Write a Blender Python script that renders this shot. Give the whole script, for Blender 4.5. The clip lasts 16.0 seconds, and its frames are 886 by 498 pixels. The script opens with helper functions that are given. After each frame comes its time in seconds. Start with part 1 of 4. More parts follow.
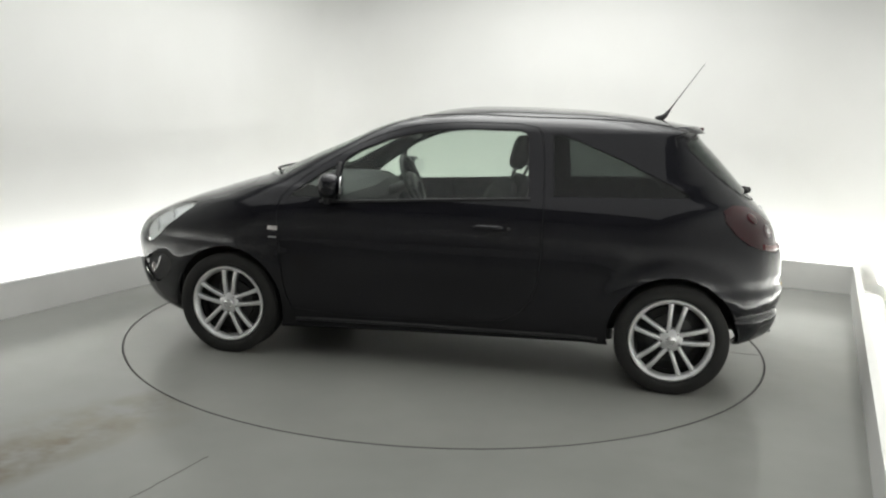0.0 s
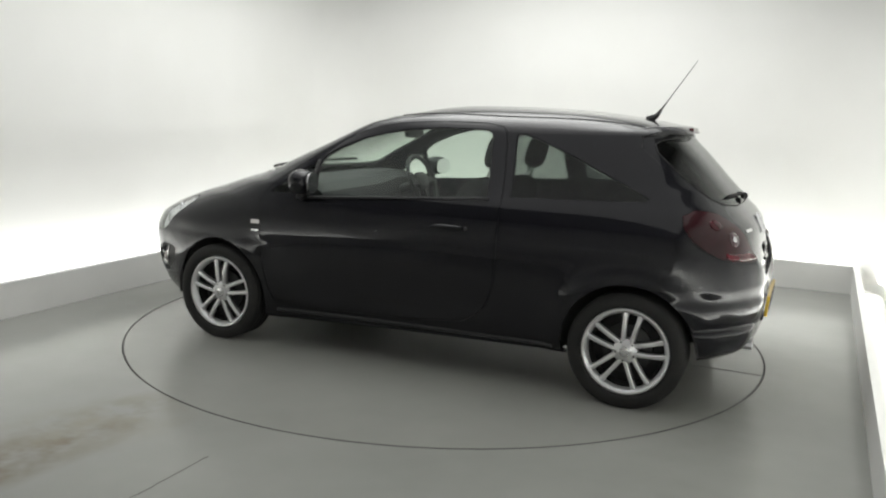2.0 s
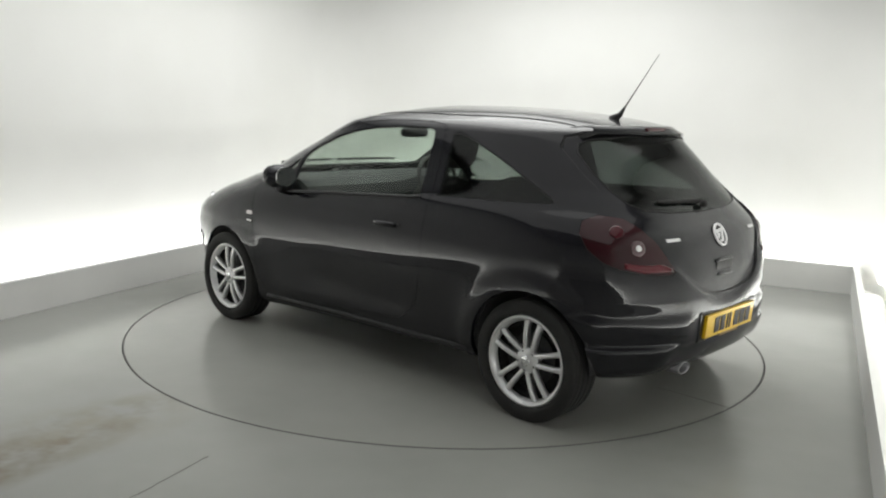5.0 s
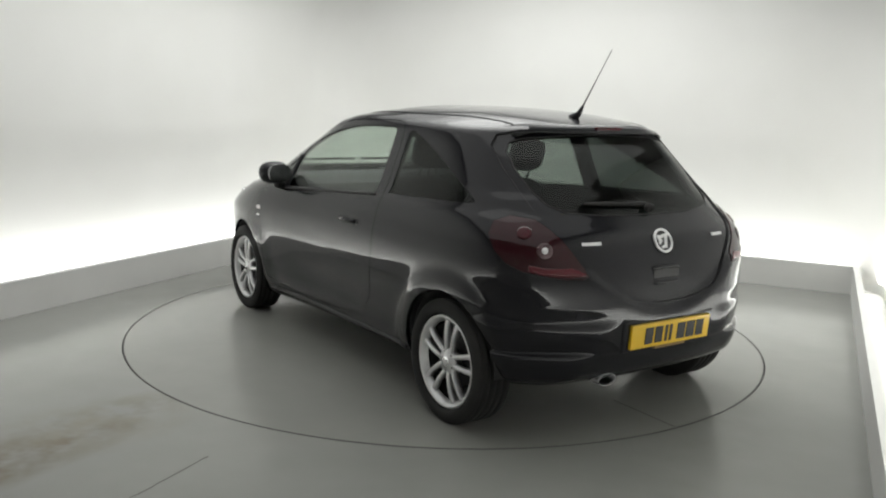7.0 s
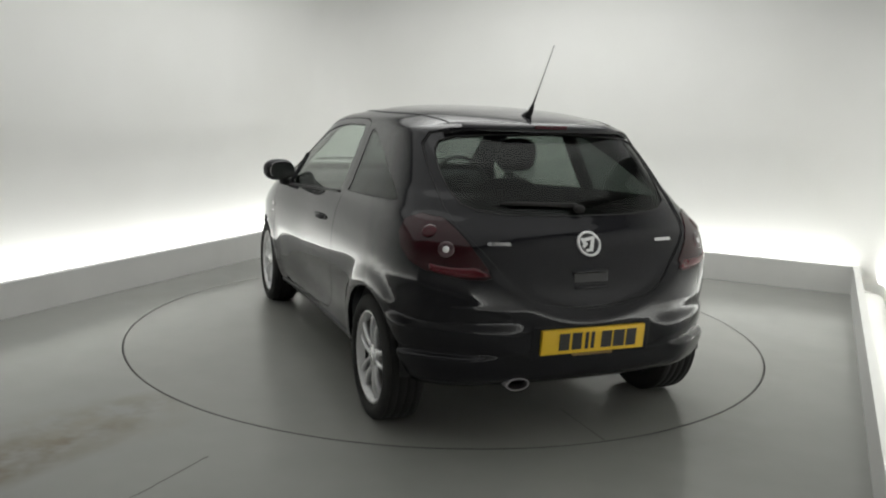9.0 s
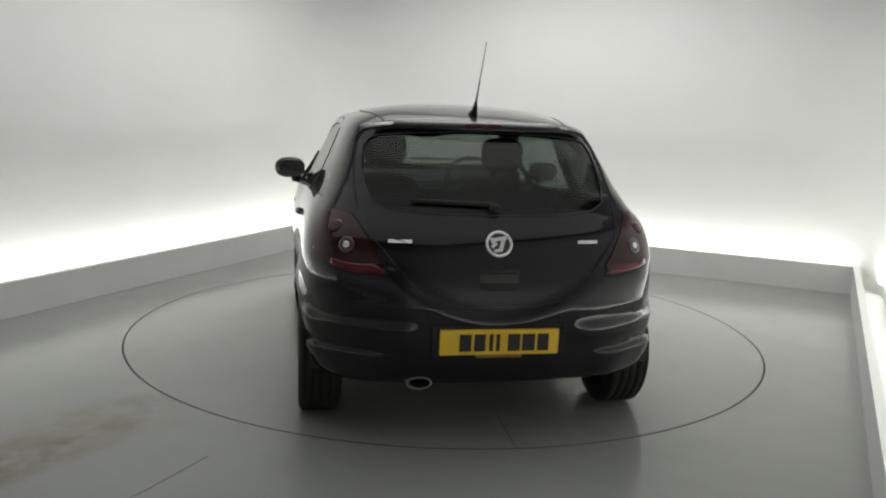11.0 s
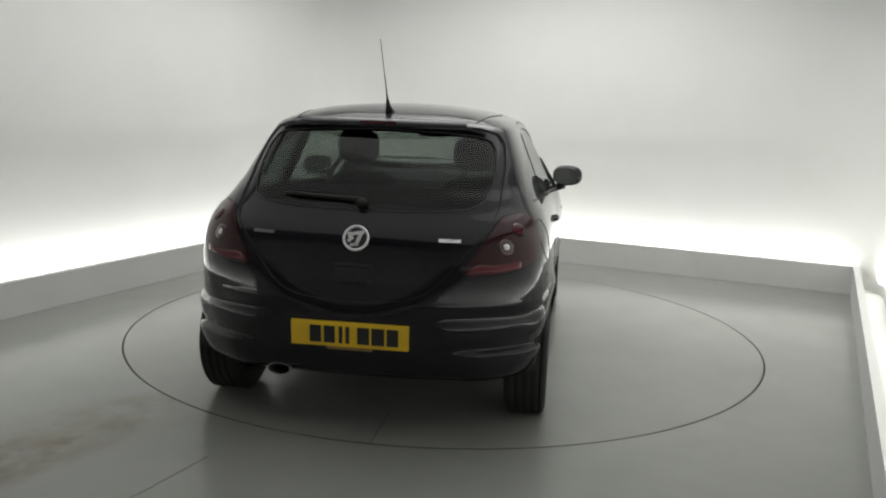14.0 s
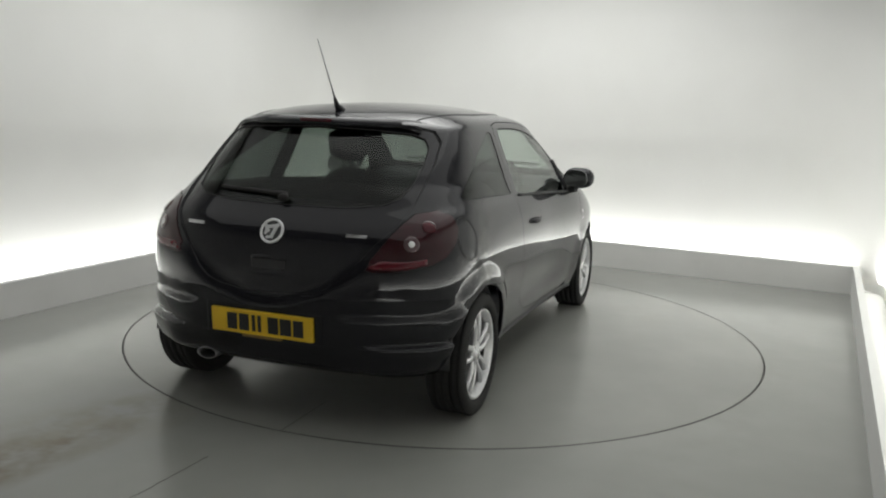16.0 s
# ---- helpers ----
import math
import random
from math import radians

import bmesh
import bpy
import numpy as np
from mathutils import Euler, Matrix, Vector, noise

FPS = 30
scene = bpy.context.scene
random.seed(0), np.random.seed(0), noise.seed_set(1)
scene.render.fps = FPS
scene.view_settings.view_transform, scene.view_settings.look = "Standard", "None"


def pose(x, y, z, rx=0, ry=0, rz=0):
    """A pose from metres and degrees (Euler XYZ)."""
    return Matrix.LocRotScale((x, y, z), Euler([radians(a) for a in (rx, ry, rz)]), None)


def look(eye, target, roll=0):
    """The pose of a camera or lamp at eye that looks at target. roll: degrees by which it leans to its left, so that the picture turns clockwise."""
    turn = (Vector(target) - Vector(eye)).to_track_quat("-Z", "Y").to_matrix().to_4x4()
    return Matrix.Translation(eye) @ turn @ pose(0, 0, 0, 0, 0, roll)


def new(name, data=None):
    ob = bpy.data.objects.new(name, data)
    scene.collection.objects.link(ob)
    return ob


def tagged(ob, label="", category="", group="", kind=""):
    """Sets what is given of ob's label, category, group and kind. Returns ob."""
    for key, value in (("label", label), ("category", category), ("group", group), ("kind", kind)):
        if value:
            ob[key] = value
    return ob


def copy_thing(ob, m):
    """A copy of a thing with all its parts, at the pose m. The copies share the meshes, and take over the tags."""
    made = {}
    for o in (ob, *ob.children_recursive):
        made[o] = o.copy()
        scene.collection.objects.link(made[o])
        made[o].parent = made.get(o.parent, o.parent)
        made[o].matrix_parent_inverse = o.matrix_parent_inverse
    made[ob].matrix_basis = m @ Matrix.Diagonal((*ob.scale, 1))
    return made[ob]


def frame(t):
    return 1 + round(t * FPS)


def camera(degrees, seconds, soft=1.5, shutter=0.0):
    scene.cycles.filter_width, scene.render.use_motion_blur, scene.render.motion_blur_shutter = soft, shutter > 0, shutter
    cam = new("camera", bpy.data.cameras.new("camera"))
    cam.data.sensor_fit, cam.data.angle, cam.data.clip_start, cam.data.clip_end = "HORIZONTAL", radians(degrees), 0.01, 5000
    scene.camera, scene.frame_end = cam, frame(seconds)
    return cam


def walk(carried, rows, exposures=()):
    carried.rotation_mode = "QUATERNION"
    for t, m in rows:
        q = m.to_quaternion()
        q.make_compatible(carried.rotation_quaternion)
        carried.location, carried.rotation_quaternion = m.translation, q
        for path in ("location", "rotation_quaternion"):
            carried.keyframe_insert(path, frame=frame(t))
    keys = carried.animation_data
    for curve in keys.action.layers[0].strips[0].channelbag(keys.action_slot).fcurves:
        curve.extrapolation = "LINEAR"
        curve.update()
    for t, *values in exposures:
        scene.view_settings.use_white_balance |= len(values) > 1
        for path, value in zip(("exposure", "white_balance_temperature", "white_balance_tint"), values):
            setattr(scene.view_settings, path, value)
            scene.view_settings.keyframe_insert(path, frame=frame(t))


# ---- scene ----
cam = camera(56.57, 16.0, soft=2.1)
EYE = Vector((0.0, -5.4298, 1.4717))
PITCH, YAW, ROLL = radians(9.8506), radians(-0.2612), 1.9086
AIM = EYE + Vector((math.sin(YAW) * math.cos(PITCH), math.cos(YAW) * math.cos(PITCH), -math.sin(PITCH)))
VIEW = look(EYE, AIM, ROLL)
walk(cam, [(0, VIEW), (16, VIEW)], exposures=[(0, 0.0), (4.2, 0.0), (6.5, -0.12), (7.5, -0.25), (9, -0.42), (12.5, -0.45), (16, -0.38)])

# ---- world and light ----
world = bpy.data.worlds.new("world")
scene.world = world
world.use_nodes = True
world.node_tree.nodes["Background"].inputs["Color"].default_value = (0.8, 0.85, 0.9, 1)
world.node_tree.nodes["Background"].inputs["Strength"].default_value = 0.05

ROOM = -24.34  # the room is turned against the camera, degrees
RM = pose(0, 0, 0, 0, 0, ROOM)
A0, A1, B0, B1 = -2.53, 2.545, -6.3, 2.752   # inner faces of the plinths
GAP = 0.24                                   # trough between plinth and wall
KERB, CEIL = 0.236, 3.1
COVE = 11.5
PANEL = 56.0


def cove_lamp(x, y, length, wall, share=1.0):
    """A light strip in the trough behind a plinth, turned to its wall."""
    data = bpy.data.lights.new("cove_lamp", "AREA")
    data.shape, data.size, data.size_y = "RECTANGLE", length, 0.08
    data.energy, data.spread = COVE * share * length / 5.0, radians(150)
    data.color = (0.99, 1.0, 0.975)
    lamp = new("cove_lamp", data)
    eye = Vector((x, y, 0.14))
    lamp.matrix_world = RM @ look(eye, eye + Vector((wall[0] * 0.5, wall[1] * 0.5, 0.866)))
    return lamp


mid_b, len_b, mid_a, len_a = (B0 + B1) / 2, B1 - B0, (A0 + A1) / 2, A1 - A0
cove_lamp(A0 - 0.18, mid_b, len_b, (-1, 0))
cove_lamp(A1 + 0.18, mid_b, len_b, (1, 0), 1.3)
cove_lamp(mid_a, B1 + 0.18, len_a, (0, 1))


def ceiling_panel(width, length, y=0.35, share=1.0):
    """Part of the soft luminous ceiling over the turntable, brightest at its middle."""
    data = bpy.data.lights.new("ceiling_panel", "AREA")
    data.shape, data.size, data.size_y = ("RECTANGLE" if width > 4.5 else "ELLIPSE"), width, length
    data.energy = PANEL * share
    data.color = (0.99, 1.0, 0.975)
    lamp = new("ceiling_panel", data)
    lamp.matrix_world = RM @ pose(mid_a, y, CEIL - 0.06)
    return lamp


ceiling_panel(2.6, 2.6)
ceiling_panel(3.4, 3.6)
ceiling_panel(4.2, 4.6)
ceiling_panel(5.0, 6.6, -0.5, 1.1)


# ---- materials ----
def material(name, base, rough=0.5, metal=0.0, coat=0.0, spec=0.5):
    m = bpy.data.materials.new(name)
    m.use_nodes = True
    b = m.node_tree.nodes["Principled BSDF"]
    b.inputs["Base Color"].default_value = (*base, 1)
    b.inputs["Roughness"].default_value = rough
    b.inputs["Metallic"].default_value = metal
    b.inputs["Coat Weight"].default_value = coat
    b.inputs["Coat Roughness"].default_value = 0.03
    b.inputs["Coat IOR"].default_value = 1.44
    b.inputs["Specular IOR Level"].default_value = spec
    return m


def node(m, kind, **values):
    n = m.node_tree.nodes.new(kind)
    for key, value in values.items():
        n.inputs[key].default_value = value
    return n


def link(m, a, out, b, inp):
    m.node_tree.links.new(a.outputs[out], b.inputs[inp])


def vary(m, c0, c1, scale, detail=4.0, rough=None, bump=0.0, bump_scale=None, stretch=(1, 1, 1)):
    """Two-scale variation of colour, roughness and relief on a principled material."""
    b = m.node_tree.nodes["Principled BSDF"]
    co = node(m, "ShaderNodeTexCoord")
    mp = node(m, "ShaderNodeMapping")
    mp.inputs["Scale"].default_value = stretch
    link(m, co, "Object", mp, "Vector")
    n1 = node(m, "ShaderNodeTexNoise", Scale=scale, Detail=detail, Roughness=0.6)
    link(m, mp, "Vector", n1, "Vector")
    ramp = node(m, "ShaderNodeValToRGB")
    ramp.color_ramp.elements[0].position, ramp.color_ramp.elements[1].position = 0.32, 0.68
    ramp.color_ramp.elements[0].color, ramp.color_ramp.elements[1].color = (*c0, 1), (*c1, 1)
    link(m, n1, "Fac", ramp, "Fac")
    link(m, ramp, "Color", b, "Base Color")
    if rough:
        mr = node(m, "ShaderNodeMapRange")
        mr.inputs["To Min"].default_value, mr.inputs["To Max"].default_value = rough
        link(m, n1, "Fac", mr, "Value")
        link(m, mr, "Result", b, "Roughness")
    if bump:
        n2 = node(m, "ShaderNodeTexNoise", Scale=bump_scale or scale * 12, Detail=3.0)
        link(m, mp, "Vector", n2, "Vector")
        bp = node(m, "ShaderNodeBump", Strength=bump, Distance=0.004)
        link(m, n2, "Fac", bp, "Height")
        link(m, bp, "Normal", b, "Normal")
    return ramp


WALL = material("wall_paint", (0.82, 0.82, 0.80), 0.75)
vary(WALL, (0.80, 0.80, 0.775), (0.84, 0.84, 0.82), 0.7, 3, (0.7, 0.8), 0.05, 60)
SOFFIT = material("ceiling_paint", (0.2, 0.2, 0.2), 0.85)
vary(SOFFIT, (0.18, 0.18, 0.18), (0.22, 0.22, 0.215), 0.8, 4)
KERBM = material("plinth_paint", (0.45, 0.45, 0.43), 0.5)
vary(KERBM, (0.56, 0.56, 0.54), (0.61, 0.61, 0.59), 1.5, 5, (0.45, 0.6), 0.05, 40)
FLOOR = material("floor_paint", (0.27, 0.27, 0.255), 0.2, spec=0.3)
floor_ramp = vary(FLOOR, (0.258, 0.262, 0.245), (0.298, 0.301, 0.283), 0.9, 4, (0.18, 0.24), 0.02, 30)
DISC = material("turntable_paint", (0.27, 0.27, 0.255), 0.2, spec=0.3)
disc_ramp = vary(DISC, (0.258, 0.260, 0.243), (0.288, 0.289, 0.270), 1.1, 4, (0.18, 0.24), 0.02, 30)


def stain(m, ramp, start, end, width, colour, amount, scale):
    """A worn streak on the floor from start to end, broken up by noise."""
    b = m.node_tree.nodes["Principled BSDF"]
    source = b.inputs["Base Color"].links[0].from_socket
    co = node(m, "ShaderNodeTexCoord")
    mp = node(m, "ShaderNodeMapping")
    d = Vector(end) - Vector(start)
    mp.vector_type = "TEXTURE"
    mp.inputs["Location"].default_value = (*((Vector(start) + Vector(end)) / 2), 0)
    mp.inputs["Rotation"].default_value = (0, 0, math.atan2(d.y, d.x))
    mp.inputs["Scale"].default_value = (d.length / 2, width / 2, 1)
    link(m, co, "Object", mp, "Vector")
    g = node(m, "ShaderNodeTexGradient")
    g.gradient_type = "SPHERICAL"
    n = node(m, "ShaderNodeTexNoise", Scale=scale, Detail=3.0, Roughness=0.6)
    link(m, co, "Object", n, "Vector")
    link(m, mp, "Vector", g, "Vector")
    mr = node(m, "ShaderNodeMapRange")
    mr.inputs["From Min"].default_value, mr.inputs["From Max"].default_value = 0.38, 0.68
    link(m, n, "Fac", mr, "Value")
    mul = node(m, "ShaderNodeMath")
    mul.operation = "MULTIPLY"
    link(m, g, "Fac", mul, 0)
    link(m, mr, "Result", mul, 1)
    amt = node(m, "ShaderNodeMath")
    amt.operation = "MULTIPLY"
    amt.inputs[1].default_value = amount
    amt.use_clamp = True
    link(m, mul, 0, amt, 0)
    mix = node(m, "ShaderNodeMix")
    mix.data_type = "RGBA"
    m.node_tree.links.new(amt.outputs[0], mix.inputs[0])
    m.node_tree.links.new(source, mix.inputs[6])
    mix.inputs[7].default_value = (*colour, 1)
    m.node_tree.links.new(mix.outputs[2], b.inputs["Base Color"])


stain(FLOOR, floor_ramp, (-0.64, -3.5), (-0.62, -1.75), 0.50, (0.16, 0.138, 0.095), 2.0, 3.5)
stain(FLOOR, floor_ramp, (-0.85, -2.9), (-0.45, -1.9), 0.75, (0.23, 0.215, 0.17), 1.2, 4.0)
stain(FLOOR, floor_ramp, (1.6, -3.0), (2.3, 2.2), 0.9, (0.245, 0.245, 0.225), 0.45, 4.0)
stain(FLOOR, floor_ramp, (-2.2, -2.0), (-2.1, 2.0), 0.7, (0.245, 0.242, 0.222), 0.45, 4.0)
stain(DISC, disc_ramp, (-1.6, -1.0), (-0.9, 1.2), 0.5, (0.235, 0.228, 0.205), 0.4, 3.0)
stain(DISC, disc_ramp, (0.4, -1.7), (1.5, -0.8), 0.5, (0.235, 0.228, 0.205), 0.4, 3.0)
CRACK = material("crack_grime", (0.11, 0.105, 0.095), 0.5)
EDGE = material("edge_steel", (0.09, 0.09, 0.085), 0.5)
DARK = material("dark_pit", (0.03, 0.03, 0.03), 0.8)
PAINT = material("black_paint", (0.006, 0.006, 0.008), 0.35, 0.0, 0.92, 0.05)
RUBBER = material("tyre_rubber", (0.018, 0.018, 0.018), 0.75)
ALLOY = material("silver_alloy", (0.62, 0.62, 0.62), 0.3, 0.7)


# ---- mesh helpers ----
def mesh_of(bm, name, mats, smooth=True):
    bmesh.ops.recalc_face_normals(bm, faces=bm.faces)
    me = bpy.data.meshes.new(name)
    bm.to_mesh(me)
    bm.free()
    for m in mats if isinstance(mats, (list, tuple)) else [mats]:
        me.materials.append(m)
    if smooth:
        me.shade_smooth()
    return me


def solid(name, bm, mats, label="", category="", group="", kind="", smooth=False):
    return tagged(new(name, mesh_of(bm, name, mats, smooth)), label, category, group, kind)


def part(name, bm, mats, parent, label="", smooth=True, m=None):
    ob = new(name, mesh_of(bm, name, mats, smooth))
    ob.parent = parent
    if m is not None:
        ob.matrix_basis = m
    return tagged(ob, label)


def box(bm, x0, x1, y0, y1, z0, z1, bevel=0.0):
    r = bmesh.ops.create_cube(bm, size=1.0, matrix=Matrix.LocRotScale(((x0 + x1) / 2, (y0 + y1) / 2, (z0 + z1) / 2), None, (x1 - x0, y1 - y0, z1 - z0)))
    if bevel:
        es = list({e for v in r["verts"] for e in v.link_edges})
        bmesh.ops.bevel(bm, geom=es, offset=bevel, segments=2, profile=0.5, affect="EDGES")
    return bm


def revolve(bm, profile, seg, axis="Y", arc=None):
    """A ring of (radius, offset) rows turned round the y axis."""
    rows = []
    for k in range(seg):
        a = 2 * math.pi * k / seg
        rows.append([bm.verts.new((r * math.cos(a), o, r * math.sin(a))) for r, o in profile])
    for k in range(seg):
        p, q = rows[k], rows[(k + 1) % seg]
        for i in range(len(profile) - 1):
            bm.faces.new((p[i], p[i + 1], q[i + 1], q[i]))
    return rows


# ---- room ----
def ring_plan(a0, a1, b0, b1, r, seg=10):
    pts = []
    for cx, cy, s in ((a1 - r, b1 - r, 0), (a0 + r, b1 - r, 1), (a0 + r, b0 + r, 2), (a1 - r, b0 + r, 3)):
        for k in range(seg + 1):
            a = (s + k / seg) * math.pi / 2
            pts.append((cx + r * math.cos(a), cy + r * math.sin(a)))
    return pts


def build_room():
    g = GAP
    bm = bmesh.new()
    inner = ring_plan(A0 - g, A1 + g, B0 - g, B1 + g, 0.42)
    outer = ring_plan(A0 - g - 0.12, A1 + g + 0.12, B0 - g - 0.12, B1 + g + 0.12, 0.54)
    cols = [[bm.verts.new((x, y, z)) for x, y, z in ((*p, 0), (*p, CEIL), (*q, CEIL), (*q, 0))] for p, q in zip(inner, outer)]
    for k in range(len(cols)):
        p, q = cols[k], cols[(k + 1) % len(cols)]
        for i in range(4):
            bm.faces.new((p[i], p[(i + 1) % 4], q[(i + 1) % 4], q[i]))
    w = solid("wall", bm, WALL, "smooth white painted studio wall with rounded corners", "wall", kind="structure", smooth=False)
    w.matrix_basis = RM
    for poly in w.data.polygons:
        poly.use_smooth = abs(poly.normal.z) < 0.5
    bm = bmesh.new()
    box(bm, A0 - g - 0.12, A1 + g + 0.12, B0 - g - 0.12, B1 + g + 0.12, CEIL, CEIL + 0.1)
    solid("ceiling", bm, SOFFIT, "plain grey painted studio ceiling", "ceiling", kind="structure").matrix_basis = RM
    # plinths
    for nm, c in (("plinth_west", (A0 - 0.045, A0, B0, B1)), ("plinth_east", (A1, A1 + 0.045, B0, B1)),
                  ("plinth_north", (A0 - 0.045, A1 + 0.045, B1, B1 + 0.045)), ("plinth_south", (A0 - 0.045, A1 + 0.045, B0 - 0.045, B0))):
        bm = box(bmesh.new(), *c, 0, KERB, 0.003)
        solid(nm, bm, KERBM, "low grey painted plinth board hiding the cove lights", "plinth", kind="structure").matrix_basis = RM
    # white caps and trough liners of the plinths
    for nm, c in (("trough_west", (A0 - g, A0 - 0.045, B0, B1)), ("trough_east", (A1 + 0.045, A1 + g, B0, B1)), ("trough_north", (A0 - g, A1 + g, B1 + 0.045, B1 + g))):
        solid(nm, box(bmesh.new(), *c, 0.0, 0.03), WALL, "white lined cove trough behind the plinth", "cove", kind="structure").matrix_basis = RM
    for nm, c in (("plinth_cap_west", (A0 - 0.047, A0 + 0.002, B0, B1)), ("plinth_cap_east", (A1 - 0.002, A1 + 0.047, B0, B1)), ("plinth_cap_north", (A0 - 0.047, A1 + 0.047, B1 - 0.002, B1 + 0.047))):
        solid(nm, box(bmesh.new(), *c, KERB, KERB + 0.006, 0.001), WALL, "white cap strip on the plinth board", "trim", kind="structure").matrix_basis = RM
    # floor with a round pit for the turntable
    bm = bmesh.new()
    R0, n = 2.0440, 160
    corner = [(A0 - g, B0 - g), (A1 + g, B0 - g), (A1 + g, B1 + g), (A0 - g, B1 + g)]

    def edge_point(a):
        c, s = math.cos(a), math.sin(a)
        k = min(x for x in (((A1 + g) / c if c > 0 else (A0 - g) / c) if abs(c) > 1e-9 else 1e9,
                            ((B1 + g) / s if s > 0 else (B0 - g) / s) if abs(s) > 1e-9 else 1e9))
        return (k * c, k * s)
    angles = sorted([2 * math.pi * k / n for k in range(n)] + [math.atan2(y, x) % (2 * math.pi) for x, y in corner])
    ring = [[bm.verts.new((*edge_point(a), 0)), bm.verts.new((R0 * math.cos(a), R0 * math.sin(a), 0)),
             bm.verts.new((R0 * math.cos(a), R0 * math.sin(a), -0.1)), bm.verts.new((*edge_point(a), -0.1))] for a in angles]
    for k in range(len(ring)):
        p, q = ring[k], ring[(k + 1) % len(ring)]
        for i in range(4):
            bm.faces.new((p[i], p[(i + 1) % 4], q[(i + 1) % 4], q[i]))
    solid("floor", bm, FLOOR, "grey painted semi-gloss concrete floor with faint tyre stains", "floor", kind="structure").matrix_basis = RM
    bm = bmesh.new()
    bmesh.ops.create_circle(bm, cap_ends=True, segments=96, radius=2.2, matrix=Matrix.Translation((0, 0, -0.11)))
    # hairline crack in the floor paint
    crack = bmesh.new()
    pts = [(0.027 + 0.012 * noise.noise((k * 0.7, 0, 0)), -2.88 + 0.47 * k / 16) for k in range(17)]
    up = [(crack.verts.new((x - 0.0018, y, 0.0012)), crack.verts.new((x + 0.0018, y, 0.0012)), crack.verts.new((x + 0.0018, y, -0.004)), crack.verts.new((x - 0.0018, y, -0.004))) for x, y in pts]
    for p, q in zip(up, up[1:]):
        for i in range(4):
            crack.faces.new((p[i], p[(i + 1) % 4], q[(i + 1) % 4], q[i]))
    solid("floor_crack", crack, CRACK, "thin dark crack in the floor paint", "crack", kind="structure").matrix_basis = RM
    solid("turntable_pit", bm, DARK, "dark pit under the turntable", "pit", kind="structure")


build_room()


def build_turntable():
    top = tagged(new("turntable"), "round grey painted floor turntable with a dark edge gap", "turntable")
    bm = bmesh.new()
    bmesh.ops.create_cone(bm, cap_ends=True, segments=160, radius1=2.032, radius2=2.032, depth=0.08, matrix=Matrix.Translation((0, 0, -0.04)))
    part("deck", bm, DISC, top, smooth=False)
    # steel edging and one radial joint of the deck
    bm = bmesh.new()
    rows = []
    for k in range(160):
        a = 2 * math.pi * k / 160
        rows.append([bm.verts.new((r * math.cos(a), r * math.sin(a), z)) for r, z in ((2.0335, -0.06), (2.0335, 0.0), (2.0385, 0.0), (2.0385, -0.06))])
    for k in range(160):
        p, q = rows[k], rows[(k + 1) % 160]
        for i in range(4):
            bm.faces.new((p[i], p[(i + 1) % 4], q[(i + 1) % 4], q[i]))
    part("edge_band", bm, EDGE, top, "grey steel edge band", False)
    part("deck_joint", box(bmesh.new(), 1.62, 2.03, -0.004, 0.004, -0.004, 0.0012), CRACK, top, "dark radial joint", False, m=pose(0, 0, 0, 0, 0, 179.1))
    return top


turntable = build_turntable()


# ---- the car: x forward from the rear axle, y to its left, z up ----
car = tagged(new("car"), "glossy black three-door hatchback with silver alloy wheels on the turntable", "car")

